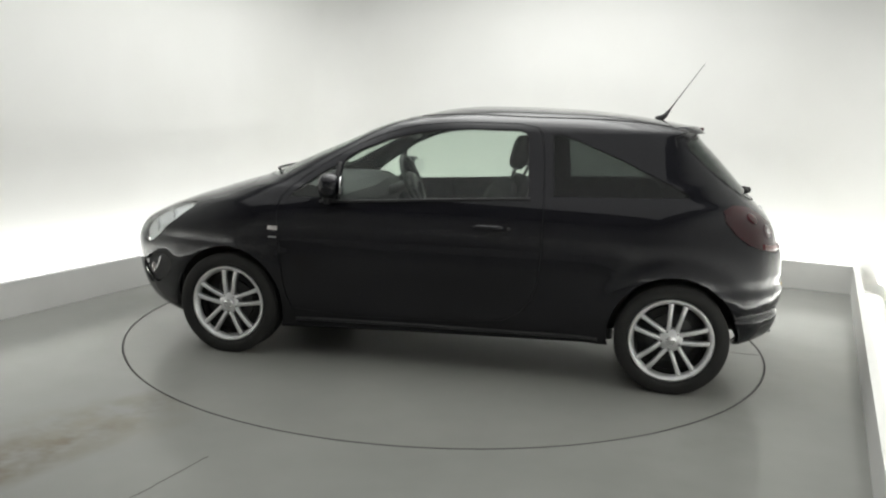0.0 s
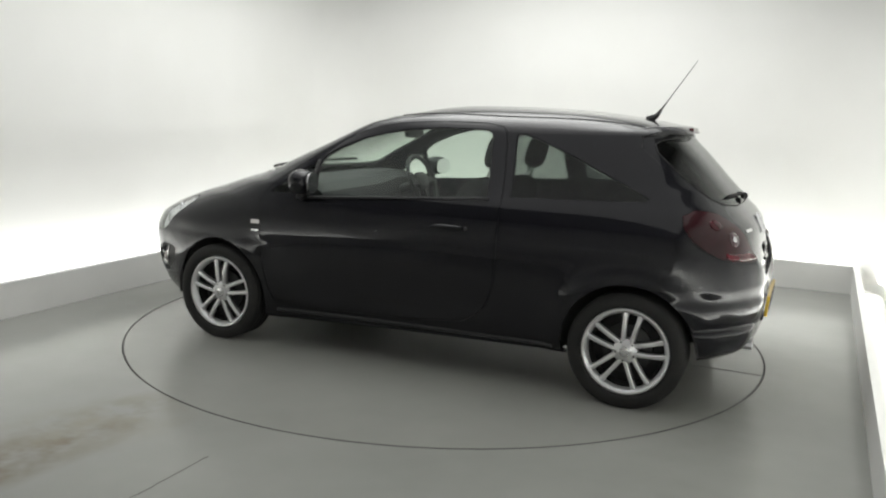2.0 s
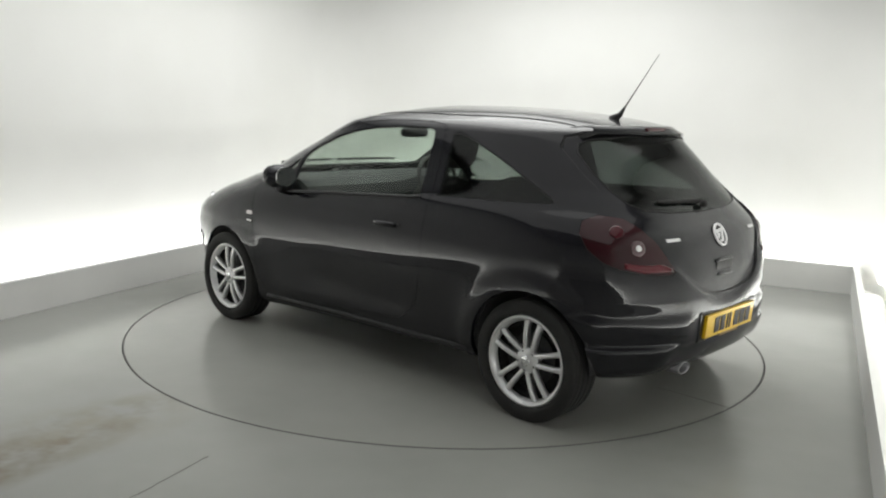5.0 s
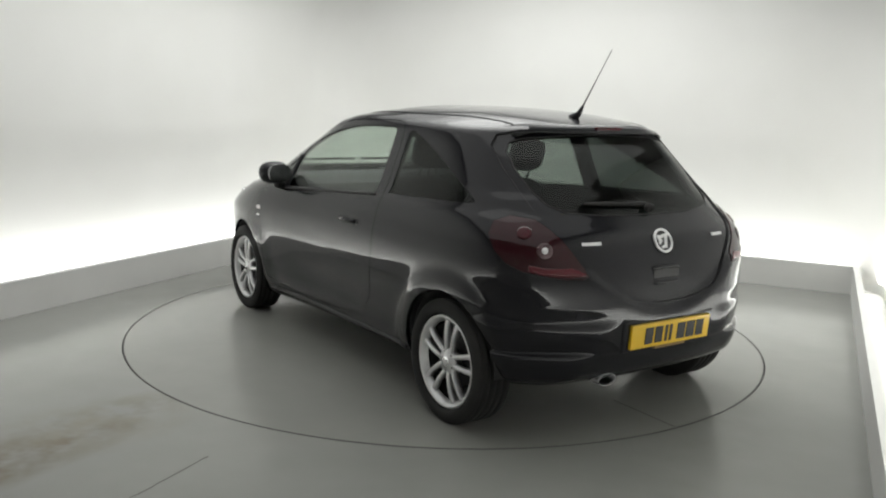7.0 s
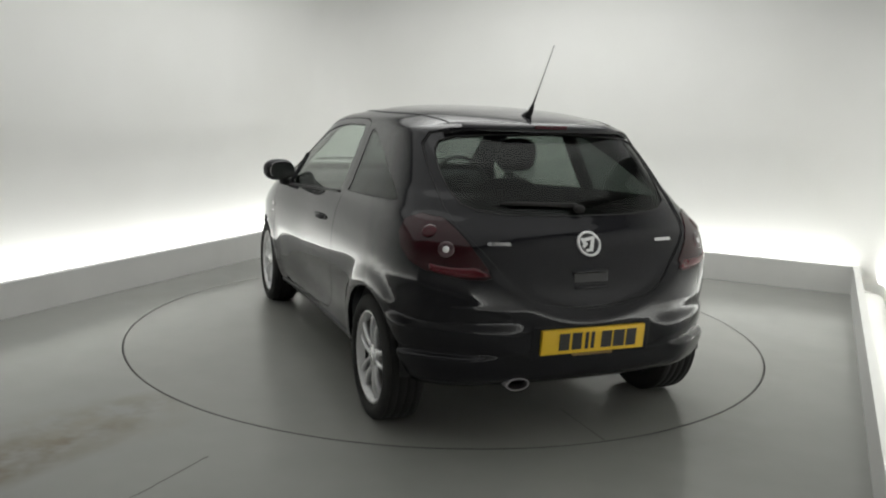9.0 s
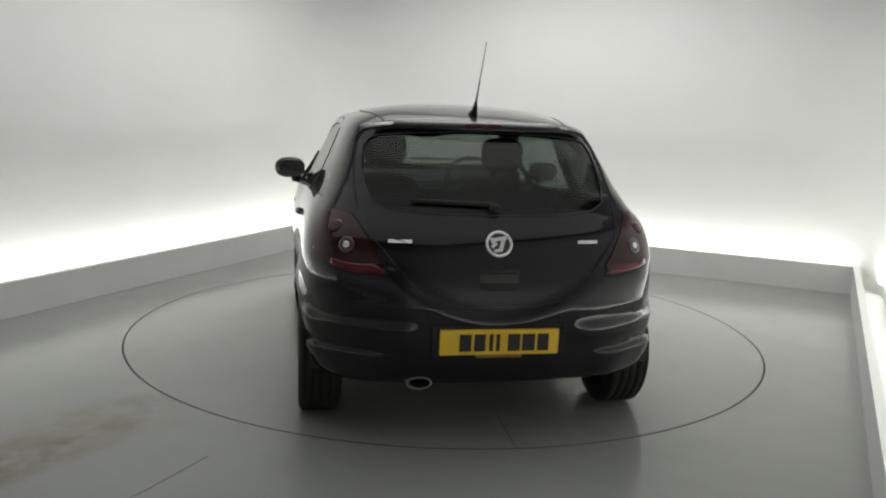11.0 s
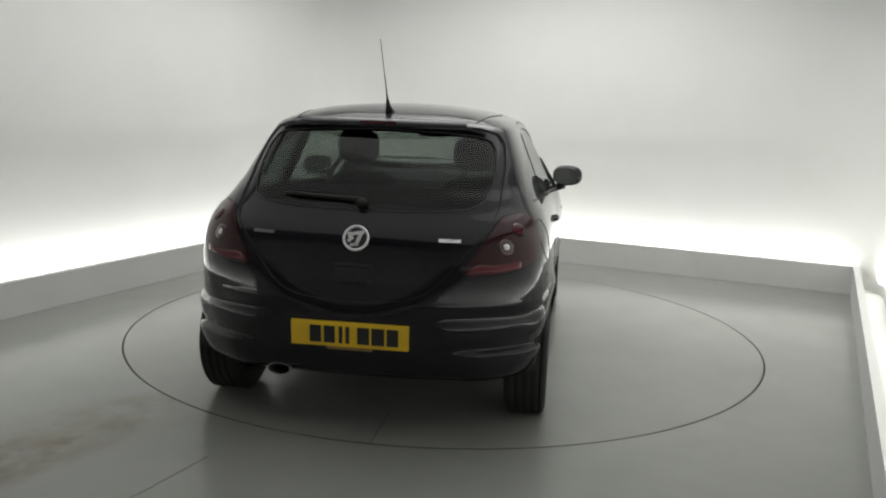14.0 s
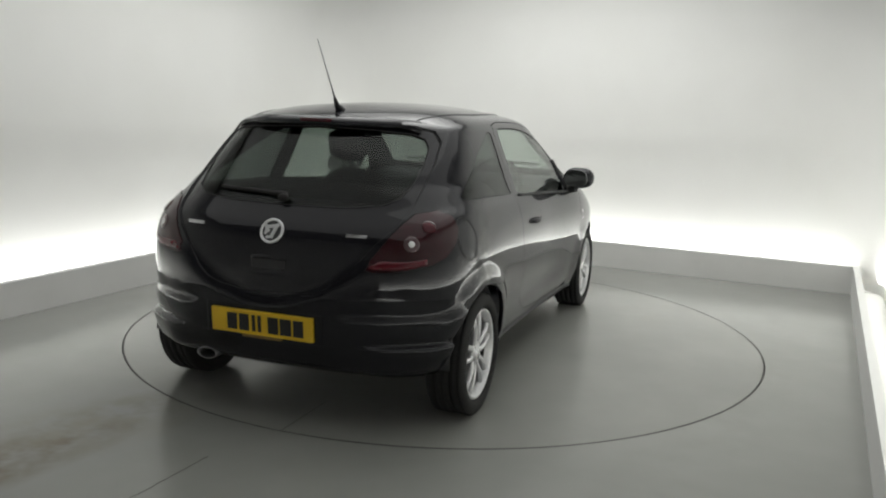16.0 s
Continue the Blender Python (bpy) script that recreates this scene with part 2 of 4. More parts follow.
# height, nose, tail, half width, then the plan curve's powers: nose along, nose across, tail along, tail across
SECTIONS = [
    (0.15, 3.05, -0.4, 0.7, 5.0, 4.0, 9, 3.0),
    (0.18, 3.16, -0.47, 0.765, 5.0, 4.0, 9, 3.0),
    (0.25, 3.26, -0.545, 0.795, 5.0, 4.0, 9, 3.0),
    (0.35, 3.31, -0.57, 0.818, 5.0, 4.0, 9, 3.0),
    (0.395, 3.325, -0.575, 0.824, 5.0, 4.0, 9, 3.0),
    (0.425, 3.33, -0.582, 0.829, 5.0, 4.0, 9, 3.0),
    (0.5, 3.34, -0.585, 0.838, 5.0, 4.0, 9, 3.0),
    (0.57, 3.34, -0.588, 0.844, 5.0, 4.0, 9.6, 3.0),
    (0.625, 3.33, -0.589, 0.848, 5.0, 4.0, 10.2, 3.0),
    (0.65, 3.32, -0.586, 0.848, 5.0, 4.0, 10.5, 3.0),
    (0.72, 3.27, -0.578, 0.846, 6.0, 3.6, 11.2, 3.0),
    (0.78, 3.165, -0.566, 0.842, 6.0, 3.6, 11.7, 3.0),
    (0.83, 3.05, -0.555, 0.834, 6.0, 3.6, 12, 3.0),
    (0.88, 2.915, -0.542, 0.824, 6.0, 3.6, 12, 3.0),
    (0.93, 2.77, -0.515, 0.808, 6.0, 3.0, 12, 3.0),
    (0.98, 2.62, -0.468, 0.788, 6.0, 3.0, 11.4, 3.0),
    (1.02, 2.49, -0.43, 0.764, 5.5, 3.0, 10.6, 3.0),
    (1.074, 2.36, -0.385, 0.738, 5.5, 3.0, 9.6, 3.0),
    (1.116, 2.275, -0.345, 0.72, 5.5, 3.0, 9, 3.0),
    (1.178, 2.139, -0.288, 0.694, 5.5, 3.0, 9, 3.0),
    (1.25, 1.975, -0.22, 0.664, 5.5, 3.0, 9, 3.0),
    (1.32, 1.82, -0.15, 0.634, 5.5, 3.0, 9, 3.0),
    (1.364, 1.71, -0.112, 0.61, 5.5, 3.0, 9, 3.0),
    (1.395, 1.61, -0.085, 0.578, 4, 3.0, 6.0, 3.0),
    (1.42, 1.5, 0.02, 0.52, 4, 3.0, 5.0, 3.0),
    (1.448, 1.4, 0.22, 0.43, 2.8, 2.8, 4.0, 3.0),
    (1.465, 1.3, 0.38, 0.32, 2.6, 2.6, 3.4, 2.8),
    (1.478, 1.17, 0.6, 0.17, 2.4, 2.4, 2.6, 2.4),
    (1.482, 1.0, 0.8, 0.05, 2.2, 2.2, 2.2, 2.2),
]
HUB_F, HUB_R, HUB_Z, WHEEL_R = 2.512, 0.0, 0.287, 0.297
XM = 1.2


def section_at(v):
    """A row of SECTIONS at a fractional index, by a monotone cubic."""
    i = min(int(v), len(SECTIONS) - 2)
    f = v - i
    out = []
    for c in range(8):
        p = [SECTIONS[max(0, min(len(SECTIONS) - 1, i + k))][c] for k in (-1, 0, 1, 2)]
        d = p[2] - p[1]

        def slope(a, b):
            return 0.0 if a * b <= 0 else 2 * a * b / (a + b)
        m0, m1 = slope(p[1] - p[0], d), slope(d, p[3] - p[2])
        f2, f3 = f * f, f * f * f
        out.append((2 * f3 - 3 * f2 + 1) * p[1] + (f3 - 2 * f2 + f) * m0 + (-2 * f3 + 3 * f2) * p[2] + (f3 - f2) * m1)
    return out


def half_loop(z, xf, xr, w, pf, qf, pr, qr, count):
    xm = XM if z < 1.4 else min(max(XM, xr + 0.05), xf - 0.05)
    if z >= 1.4:
        f = min(1, (z - 1.4) / 0.045)
        xm = XM * (1 - f) + 0.5 * (xf + xr) * f
    fine = []
    for k in range(201):
        a = math.pi / 2 * k / 200
        fine.append((xm + (xf - xm) * math.cos(a) ** (2 / pf), w * math.sin(a) ** (2 / qf)))
    for k in range(1, 201):
        a = math.pi / 2 * (1 - k / 200)
        fine.append((xm + (xr - xm) * math.cos(a) ** (2 / pr), w * math.sin(a) ** (2 / qr)))
    pts = np.array(fine)
    s = np.concatenate([[0], np.cumsum(np.hypot(*np.diff(pts, axis=0).T))])
    q = np.linspace(0, s[-1], count)
    return np.interp(q, s, pts[:, 0]), np.interp(q, s, pts[:, 1])


def step(v, at, width):
    """Soft step, from 1 below at to 0 above it."""
    return 1 / (1 + math.exp(max(-60, min(60, (v - at) / width))))


def shape_point(x, y, z):
    """A wider front, wheel-arch blisters, the rising sill and the stepped bumper on top of the lofted form."""
    k = min(1, max(0, (x - 1.3) / 1.1))
    y *= 1 + 0.042 * k * k * (3 - 2 * k)
    if z < 0.80 and y > 0.5:
        for hx in (HUB_F, HUB_R):
            r = math.hypot(x - hx, z - HUB_Z)
            soft = 0.018 * math.exp(-(max(0, r - 0.35) / 0.10) ** 2)
            sharp = 0.016 * step(r, 0.425, 0.011)
            y += (soft * (0.55 if hx == HUB_R else 1) + (sharp if hx == HUB_R else 0)) * min(1, (0.80 - z) / 0.24)
        # lower door scoop
        y -= 0.014 * math.exp(-((z - 0.43) / 0.09) ** 2) * math.exp(-((x - 1.25) / 0.55) ** 4)
    if z < 0.32 and 0.2 < x < 2.3:
        z += (0.32 - z) / 0.15 * 0.055 * min(1, max(0, (2.2 - x) / 1.9))
    if x < -0.05 and z < 0.80:
        # bumper shelf that follows the tailgate's lower edge
        edge = 0.622 + 0.9 * y * y if y < 0.5 else 0.80
        d = min(1, max(0, (edge - z) / 0.06))
        x -= 0.024 * d * d * (3 - 2 * d) * min(1, max(0, (0.62 - y) / 0.2))
        # two steps round the bumper's corners
        k = min(1, (-0.05 - x) / 0.25) * step(-y, -0.36, 0.008)
        out = k * (0.016 * step(z, 0.552, 0.008) - 0.014 * step(z, 0.455, 0.012) + 0.034 * step(z, 0.412, 0.006) * step(-y, -0.46, 0.02))
        x -= out * 0.8
        y += out * 0.75
    if z < 0.45 and x < 0.0:
        z += (0.45 - z) / 0.30 * 0.095 * min(1, -x / 0.30)
    return x, y, z


def body_shell():
    bm = bmesh.new()
    count, sub = 140, 5
    loops = []
    for k in range((len(SECTIONS) - 1) * sub + 1):
        row = section_at(k / sub)
        xs, ys = half_loop(*row, count)
        pts = [shape_point(x, y, row[0]) for x, y in zip(xs, ys)]
        full = pts + [(x, -y, z) for x, y, z in pts[-2:0:-1]]
        loops.append([bm.verts.new(p) for p in full])
    n = len(loops[0])
    for p, q in zip(loops, loops[1:]):
        for i in range(n):
            bm.faces.new((p[i], p[(i + 1) % n], q[(i + 1) % n], q[i]))
    bm.faces.new(loops[-1])
    bmesh.ops.recalc_face_normals(bm, faces=bm.faces)
    bm.normal_update()
    lay = bm.verts.layers.float_vector.new("shell")
    for v in bm.verts:
        v[lay] = v.normal
    return bm


# ---- car materials ----
def glass(name, tint, gloss=1.0):
    """Thin tinted pane: light passes, with a clear mirror film on it."""
    m = bpy.data.materials.new(name)
    m.use_nodes = True
    t = m.node_tree
    t.nodes.clear()
    out = t.nodes.new("ShaderNodeOutputMaterial")
    tr = t.nodes.new("ShaderNodeBsdfTransparent")
    tr.inputs["Color"].default_value = (*tint, 1)
    gl = t.nodes.new("ShaderNodeBsdfGlossy")
    gl.inputs["Roughness"].default_value = 0.02
    fr = t.nodes.new("ShaderNodeLayerWeight")
    fr.inputs["Blend"].default_value = 0.5
    pw = t.nodes.new("ShaderNodeMath")
    pw.operation = "POWER"
    pw.inputs[1].default_value = 5.0
    ad = t.nodes.new("ShaderNodeMath")
    ad.operation = "MULTIPLY_ADD"
    ad.inputs[1].default_value, ad.inputs[2].default_value = 0.9, 0.032
    t.links.new(fr.outputs["Facing"], pw.inputs[0])
    t.links.new(pw.outputs[0], ad.inputs[0])
    mix = t.nodes.new("ShaderNodeMixShader")
    t.links.new(ad.outputs[0], mix.inputs[0])
    t.links.new(tr.outputs[0], mix.inputs[1])
    t.links.new(gl.outputs[0], mix.inputs[2])
    t.links.new(mix.outputs[0], out.inputs[0])
    return m


CLEAR = glass("window_glass", (0.88, 0.92, 0.89))
PRIVACY = glass("dark_glass", (0.47, 0.50, 0.485))
LENS = glass("clear_lens", (0.97, 0.98, 0.98))
REDLENS = material("red_lens", (0.024, 0.0015, 0.004), 0.3, 0, 1.0, 0.1)
REDBAND = material("red_reflector", (0.09, 0.003, 0.009), 0.25, 0, 0.8, 0.2)
BRAKE = material("brake_lens", (0.05, 0.002, 0.006), 0.25, 0, 0.8, 0.1)
PIPE = material("exhaust_steel", (0.36, 0.36, 0.37), 0.3, 1.0)
SILVER = material("bright_emblem", (0.82, 0.82, 0.83), 0.25, 0.45)
CHROME = material("chrome", (0.75, 0.75, 0.76), 0.12, 1.0)
LAMPW = material("lamp_reflector", (0.7, 0.66, 0.66), 0.2, 0.7)
HEADR = material("headlight_reflector", (0.85, 0.86, 0.86), 0.3, 0.1)
LAMPR = material("pink_reflector", (0.10, 0.06, 0.065), 0.2, 0.4, 1.0)
PLASTIC = material("black_plastic", (0.015, 0.015, 0.016), 0.5)
vary(PLASTIC, (0.012, 0.012, 0.013), (0.02, 0.02, 0.021), 6, 4, (0.45, 0.6), 0.1, 400)
TRIM = material("grey_trim", (0.035, 0.036, 0.038), 0.65)
vary(TRIM, (0.02, 0.0205, 0.022), (0.032, 0.033, 0.035), 8, 4, (0.6, 0.75), 0.1, 300)
FABRIC = material("seat_fabric", (0.03, 0.03, 0.033), 0.9)
vary(FABRIC, (0.012, 0.012, 0.013), (0.024, 0.024, 0.026), 14, 6, (0.85, 0.95), 0.06, 200)
YELLOW = material("plate_yellow", (0.72, 0.46, 0.012), 0.35, 0, 0.5)
FOOT = material("brown_strip", (0.20, 0.12, 0.03), 0.5)
BLACKINK = material("black_ink", (0.01, 0.01, 0.01), 0.5)
vary(RUBBER, (0.008, 0.008, 0.008), (0.016, 0.0155, 0.0145), 9, 5, (0.75, 0.9), 0.2, 120)
vary(ALLOY, (0.66, 0.66, 0.67), (0.74, 0.74, 0.75), 20, 4, (0.30, 0.38))
vary(PAINT, (0.004, 0.004, 0.006), (0.007, 0.007, 0.010), 600, 2)


# ---- cutting panels out of the shell ----
def inset(poly, d):
    """The polygon moved inwards by d."""
    n = len(poly)
    area = sum(poly[i][0] * poly[(i + 1) % n][1] - poly[(i + 1) % n][0] * poly[i][1] for i in range(n))
    s = 1 if area > 0 else -1
    out = []
    for i in range(n):
        p0, p1, p2 = (Vector(poly[k % n]) for k in (i - 1, i, i + 1))
        a, b = (p1 - p0).normalized(), (p2 - p1).normalized()
        na, nb = Vector((-a.y, a.x)) * s, Vector((-b.y, b.x)) * s
        m = na + nb
        m = m / max(m.length_squared / 2, 0.5)
        out.append(tuple(p1 + m * d))
    return out


def smooth_poly(poly, times=1):
    """Rounds the polygon's corners by cutting them."""
    for _ in range(times):
        out = []
        for i in range(len(poly)):
            a, b = Vector(poly[i]), Vector(poly[(i + 1) % len(poly)])
            out += [tuple(a.lerp(b, 0.25)), tuple(a.lerp(b, 0.75))]
        poly = out
    return poly


def within(poly, x, y):
    hit = False
    n = len(poly)
    for i in range(n):
        (x0, y0), (x1, y1) = poly[i], poly[(i + 1) % n]
        if (y0 > y) != (y1 > y) and x < (x1 - x0) * (y - y0) / (y1 - y0) + x0:
            hit = not hit
    return hit


def cut(bm, poly, e1, e2, sel):
    """Cuts the polygon's edges into the shell along e1 x e2; returns the faces inside."""
    e1, e2 = Vector(e1), Vector(e2)
    d = e1.cross(e2)
    xs, ys = [p[0] for p in poly], [p[1] for p in poly]
    lo, hi = (min(xs) - 0.05, min(ys) - 0.05), (max(xs) + 0.05, max(ys) + 0.05)

    def candidates():
        out = []
        for f in bm.faces:
            c = f.calc_center_median()
            if sel(c) and lo[0] < c.dot(e1) < hi[0] and lo[1] < c.dot(e2) < hi[1]:
                out.append(f)
        return out
    pool = set(candidates())
    n = len(poly)
    for i in range(n):
        a, b = poly[i], poly[(i + 1) % n]
        a3, b3 = e1 * a[0] + e2 * a[1], e1 * b[0] + e2 * b[1]
        if (b3 - a3).length < 1e-5:
            continue
        no = (b3 - a3).cross(d).normalized()
        x0, x1, y0, y1 = min(a[0], b[0]) - 0.002, max(a[0], b[0]) + 0.002, min(a[1], b[1]) - 0.002, max(a[1], b[1]) + 0.002
        sub = []
        for f in pool:
            us, vs = [v.co.dot(e1) for v in f.verts], [v.co.dot(e2) for v in f.verts]
            if max(us) > x0 and min(us) < x1 and max(vs) > y0 and min(vs) < y1:
                sub.append(f)
        if not sub:
            continue
        geom = sub + list({e for f in sub for e in f.edges}) + list({v for f in sub for v in f.verts})
        r = bmesh.ops.bisect_plane(bm, geom=geom, dist=1e-5, plane_co=a3, plane_no=no)
        pool |= {g for g in r["geom"] if isinstance(g, bmesh.types.BMFace)}
        pool |= {f for g in r["geom_cut"] for f in g.link_faces}
        pool = {f for f in pool if f.is_valid}
    out = []
    for f in pool:
        c = f.calc_center_median()
        if sel(c) and within(poly, c.dot(e1), c.dot(e2)):
            out.append(f)
    return out


def lift(bm, faces, push=0.0):
    """Takes the faces out of bm into a mesh of their own, moved along the shell's normal by push."""
    made = bmesh.new()
    src, dst = bm.verts.layers.float_vector["shell"], made.verts.layers.float_vector.new("shell")
    seen = {}
    for f in faces:
        vs = []
        for v in f.verts:
            if v not in seen:
                w = made.verts.new(v.co + v[src].normalized() * push)
                w[dst] = v[src]
                seen[v] = w
            vs.append(seen[v])
        try:
            made.faces.new(vs)
        except ValueError:
            pass
    bmesh.ops.delete(bm, geom=faces, context="FACES")
    return made


XZ, YZ = ((1, 0, 0), (0, 0, 1)), ((0, 1, 0), (0, 0, 1))


def panel(bm, poly, axes, sel, gap=0.003, push=0.0):
    """A panel with an open joint of the given width all round."""
    if gap:
        outer = cut(bm, poly, *axes, sel)
        inner_poly = inset(poly, gap * 2)
        inner = set(cut(bm, inner_poly, *axes, sel))
        ring = [f for f in bm.faces if f not in inner and sel(f.calc_center_median())
                and within(poly, f.calc_center_median().dot(Vector(axes[0])), f.calc_center_median().dot(Vector(axes[1])))]
        bm.normal_update()
        made = lift(bm, list(inner), push)
        joint = lift(bm, [f for f in ring if f.is_valid], -0.006)
        if joint.faces:
            skin("panel_joint", joint, DARK, car, t=0.004)
        else:
            joint.free()
        return made
    bm.normal_update()
    return lift(bm, cut(bm, poly, *axes, sel), push)


def thicken(ob, t, offset=-1.0):
    s = ob.modifiers.new("thickness", "SOLIDIFY")
    s.thickness, s.offset = t, offset
    return ob


def skin(name, bm, mat, parent, label="", t=0.008):
    """A panel with its outer face, an inner face t below it and a rim; reflections follow the uncut shell."""
    lay = bm.verts.layers.float_vector["shell"]
    verts, normals, faces = [], [], []
    index = {}
    for v in bm.verts:
        if v.link_faces:
            index[v] = len(verts)
            n = v[lay].normalized() if v[lay].length > 0 else Vector((0, 0, 1))
            verts.append(v.co.copy())
            normals.append(n)
    n0 = len(verts)
    verts += [p - n * t for p, n in zip(verts, normals)]
    normals += [-n for n in normals]
    for f in bm.faces:
        ring = [index[v] for v in f.verts]
        f.normal_update()
        if f.normal.dot(normals[ring[0]]) < 0:
            ring.reverse()
        faces.append(ring)
        faces.append([k + n0 for k in reversed(ring)])
    for e in bm.edges:
        if len(e.link_faces) == 1:
            f = e.link_faces[0]
            a, b = (index[v] for v in e.verts)
            mid = (verts[a] + verts[b]) / 2
            out = mid - f.calc_center_median()
            k = len(verts)
            quad = [verts[a], verts[b], verts[b] - normals[b] * t, verts[a] - normals[a] * t]
            no = (quad[1] - quad[0]).cross(quad[3] - quad[0])
            if no.dot(out) < 0:
                quad.reverse()
                no = -no
            no = no.normalized() if no.length > 1e-12 else Vector((0, 0, 1))
            verts += quad
            normals += [no] * 4
            faces.append([k, k + 1, k + 2, k + 3])
    bm.free()
    me = bpy.data.meshes.new(name)
    me.from_pydata(verts, [], faces)
    me.materials.append(mat)
    me.shade_smooth()
    me.normals_split_custom_set_from_vertices(normals)
    ob = new(name, me)
    ob.parent = parent
    return tagged(ob, label)


DOOR = smooth_poly([(2.10, 0.255), (2.165, 0.42), (2.19, 0.70), (2.22, 0.90), (2.13, 1.02), (1.92, 1.168), (1.76, 1.262), (1.58, 1.334), (1.38, 1.374), (1.15, 1.390), (0.79, 1.390),
                    (0.735, 1.33), (0.705, 1.0), (0.700, 0.60), (0.76, 0.40), (0.94, 0.290)])
DOOR_GLASS = [(1.858, 0.935), (1.868, 1.05), (1.862, 1.14), (1.845, 1.165), (1.772, 1.215), (1.61, 1.280), (1.45, 1.319), (1.33, 1.338), (1.15, 1.354), (0.87, 1.356), (0.835, 1.342), (0.820, 1.31), (0.79, 1.012), (0.805, 1.0), (1.3, 0.967)]
SAIL_GLASS = [(2.150, 0.938), (2.085, 1.000), (2.00, 1.062), (1.915, 1.118), (1.898, 1.112), (1.894, 0.955), (1.905, 0.945)]
QUARTER = [(0.675, 1.012), (0.660, 1.030), (0.69, 1.330), (0.65, 1.342), (0.54, 1.308), (0.335, 1.228), (0.138, 1.140), (0.0, 1.078), (-0.052, 1.050), (-0.03, 1.038), (0.25, 1.025)]
SCREEN = [(0.64, 1.05), (0.60, 1.035), (0.30, 1.028), (-0.30, 1.028), (-0.60, 1.035), (-0.64, 1.05), (-0.615, 1.12), (-0.52, 1.385), (-0.47, 1.398), (-0.2, 1.41), (0.2, 1.41), (0.47, 1.398), (0.52, 1.385), (0.615, 1.12)]
half = [(0.0, 1.01), (0.30, 1.014), (0.47, 1.03), (0.535, 1.06), (0.562, 1.12), (0.570, 1.2), (0.560, 1.28), (0.53, 1.322), (0.47, 1.342), (0.3, 1.355)]
HATCH_GLASS = half + [(0.0, 1.364)] + [(-y, z) for y, z in half[:0:-1]]
half = [(0.0, 0.622), (0.13, 0.629), (0.24, 0.648), (0.31, 0.674), (0.365, 0.715), (0.43, 0.785), (0.50, 0.870), (0.575, 0.955), (0.602, 1.04), (0.606, 1.2), (0.590, 1.30), (0.55, 1.352), (0.47, 1.374), (0.3, 1.386)]
HATCH = half + [(0.0, 1.390)] + [(-y, z) for y, z in half[:0:-1]]
TAIL = [(-0.060, 0.766), (-0.028, 0.812), (0.018, 0.870), (0.062, 0.918), (0.121, 0.962), (0.19, 1.0), (0.30, 1.012), (0.375, 0.985), (0.392, 0.93), (0.36, 0.865), (0.298, 0.815), (0.22, 0.785), (0.12, 0.766), (0.04, 0.756), (-0.03, 0.755)]
HEAD = [(-1.455, 0.862), (-1.54, 0.858), (-1.62, 0.838), (-1.71, 0.79), (-1.79, 0.72), (-1.80, 0.65), (-1.74, 0.612), (-1.665, 0.597), (-1.57, 0.664), (-1.475, 0.766), (-1.438, 0.835)]
FOG = [(-1.80, 0.40), (-1.78, 0.46), (-1.70, 0.515), (-1.625, 0.538), (-1.55, 0.542), (-1.49, 0.52), (-1.51, 0.45), (-1.56, 0.40), (-1.65, 0.35), (-1.75, 0.34)]
GRILLE = [(-0.42, 0.34), (-0.46, 0.50), (-0.36, 0.56), (0.36, 0.56), (0.46, 0.50), (0.42, 0.34)]
BONNET = smooth_poly([(2.53, 0.0), (2.50, 0.40), (2.42, 0.64), (2.50, 0.70), (2.75, 0.675), (3.0, 0.58), (3.10, 0.40), (3.15, 0.0), (3.10, -0.40), (3.0, -0.58), (2.75, -0.675), (2.50, -0.70), (2.42, -0.64), (2.50, -0.40)])


def circle_poly(cx, cz, r, n=40):
    return [(cx + r * math.cos(2 * math.pi * k / n), cz + r * math.sin(2 * math.pi * k / n)) for k in range(n)]


def surface_tree():
    from mathutils.bvhtree import BVHTree
    bm = body_shell()
    tree = BVHTree.FromBMesh(bm)
    bm.free()
    return tree


SURF = surface_tree()


def on_side(x, z, side=1):
    hit, no, _, _ = SURF.ray_cast(Vector((x, 2.0 * side, z)), Vector((0, -side, 0)))
    return hit, no


def on_back(y, z):
    hit, no, _, _ = SURF.ray_cast(Vector((-3.0, y, z)), Vector((1, 0, 0)))
    return hit, no


def on_gate(y, z):
    """A point of the tailgate's skin, which lies a little below the shell."""
    hit, no = on_back(y, z)
    return hit - no * 0.009, no


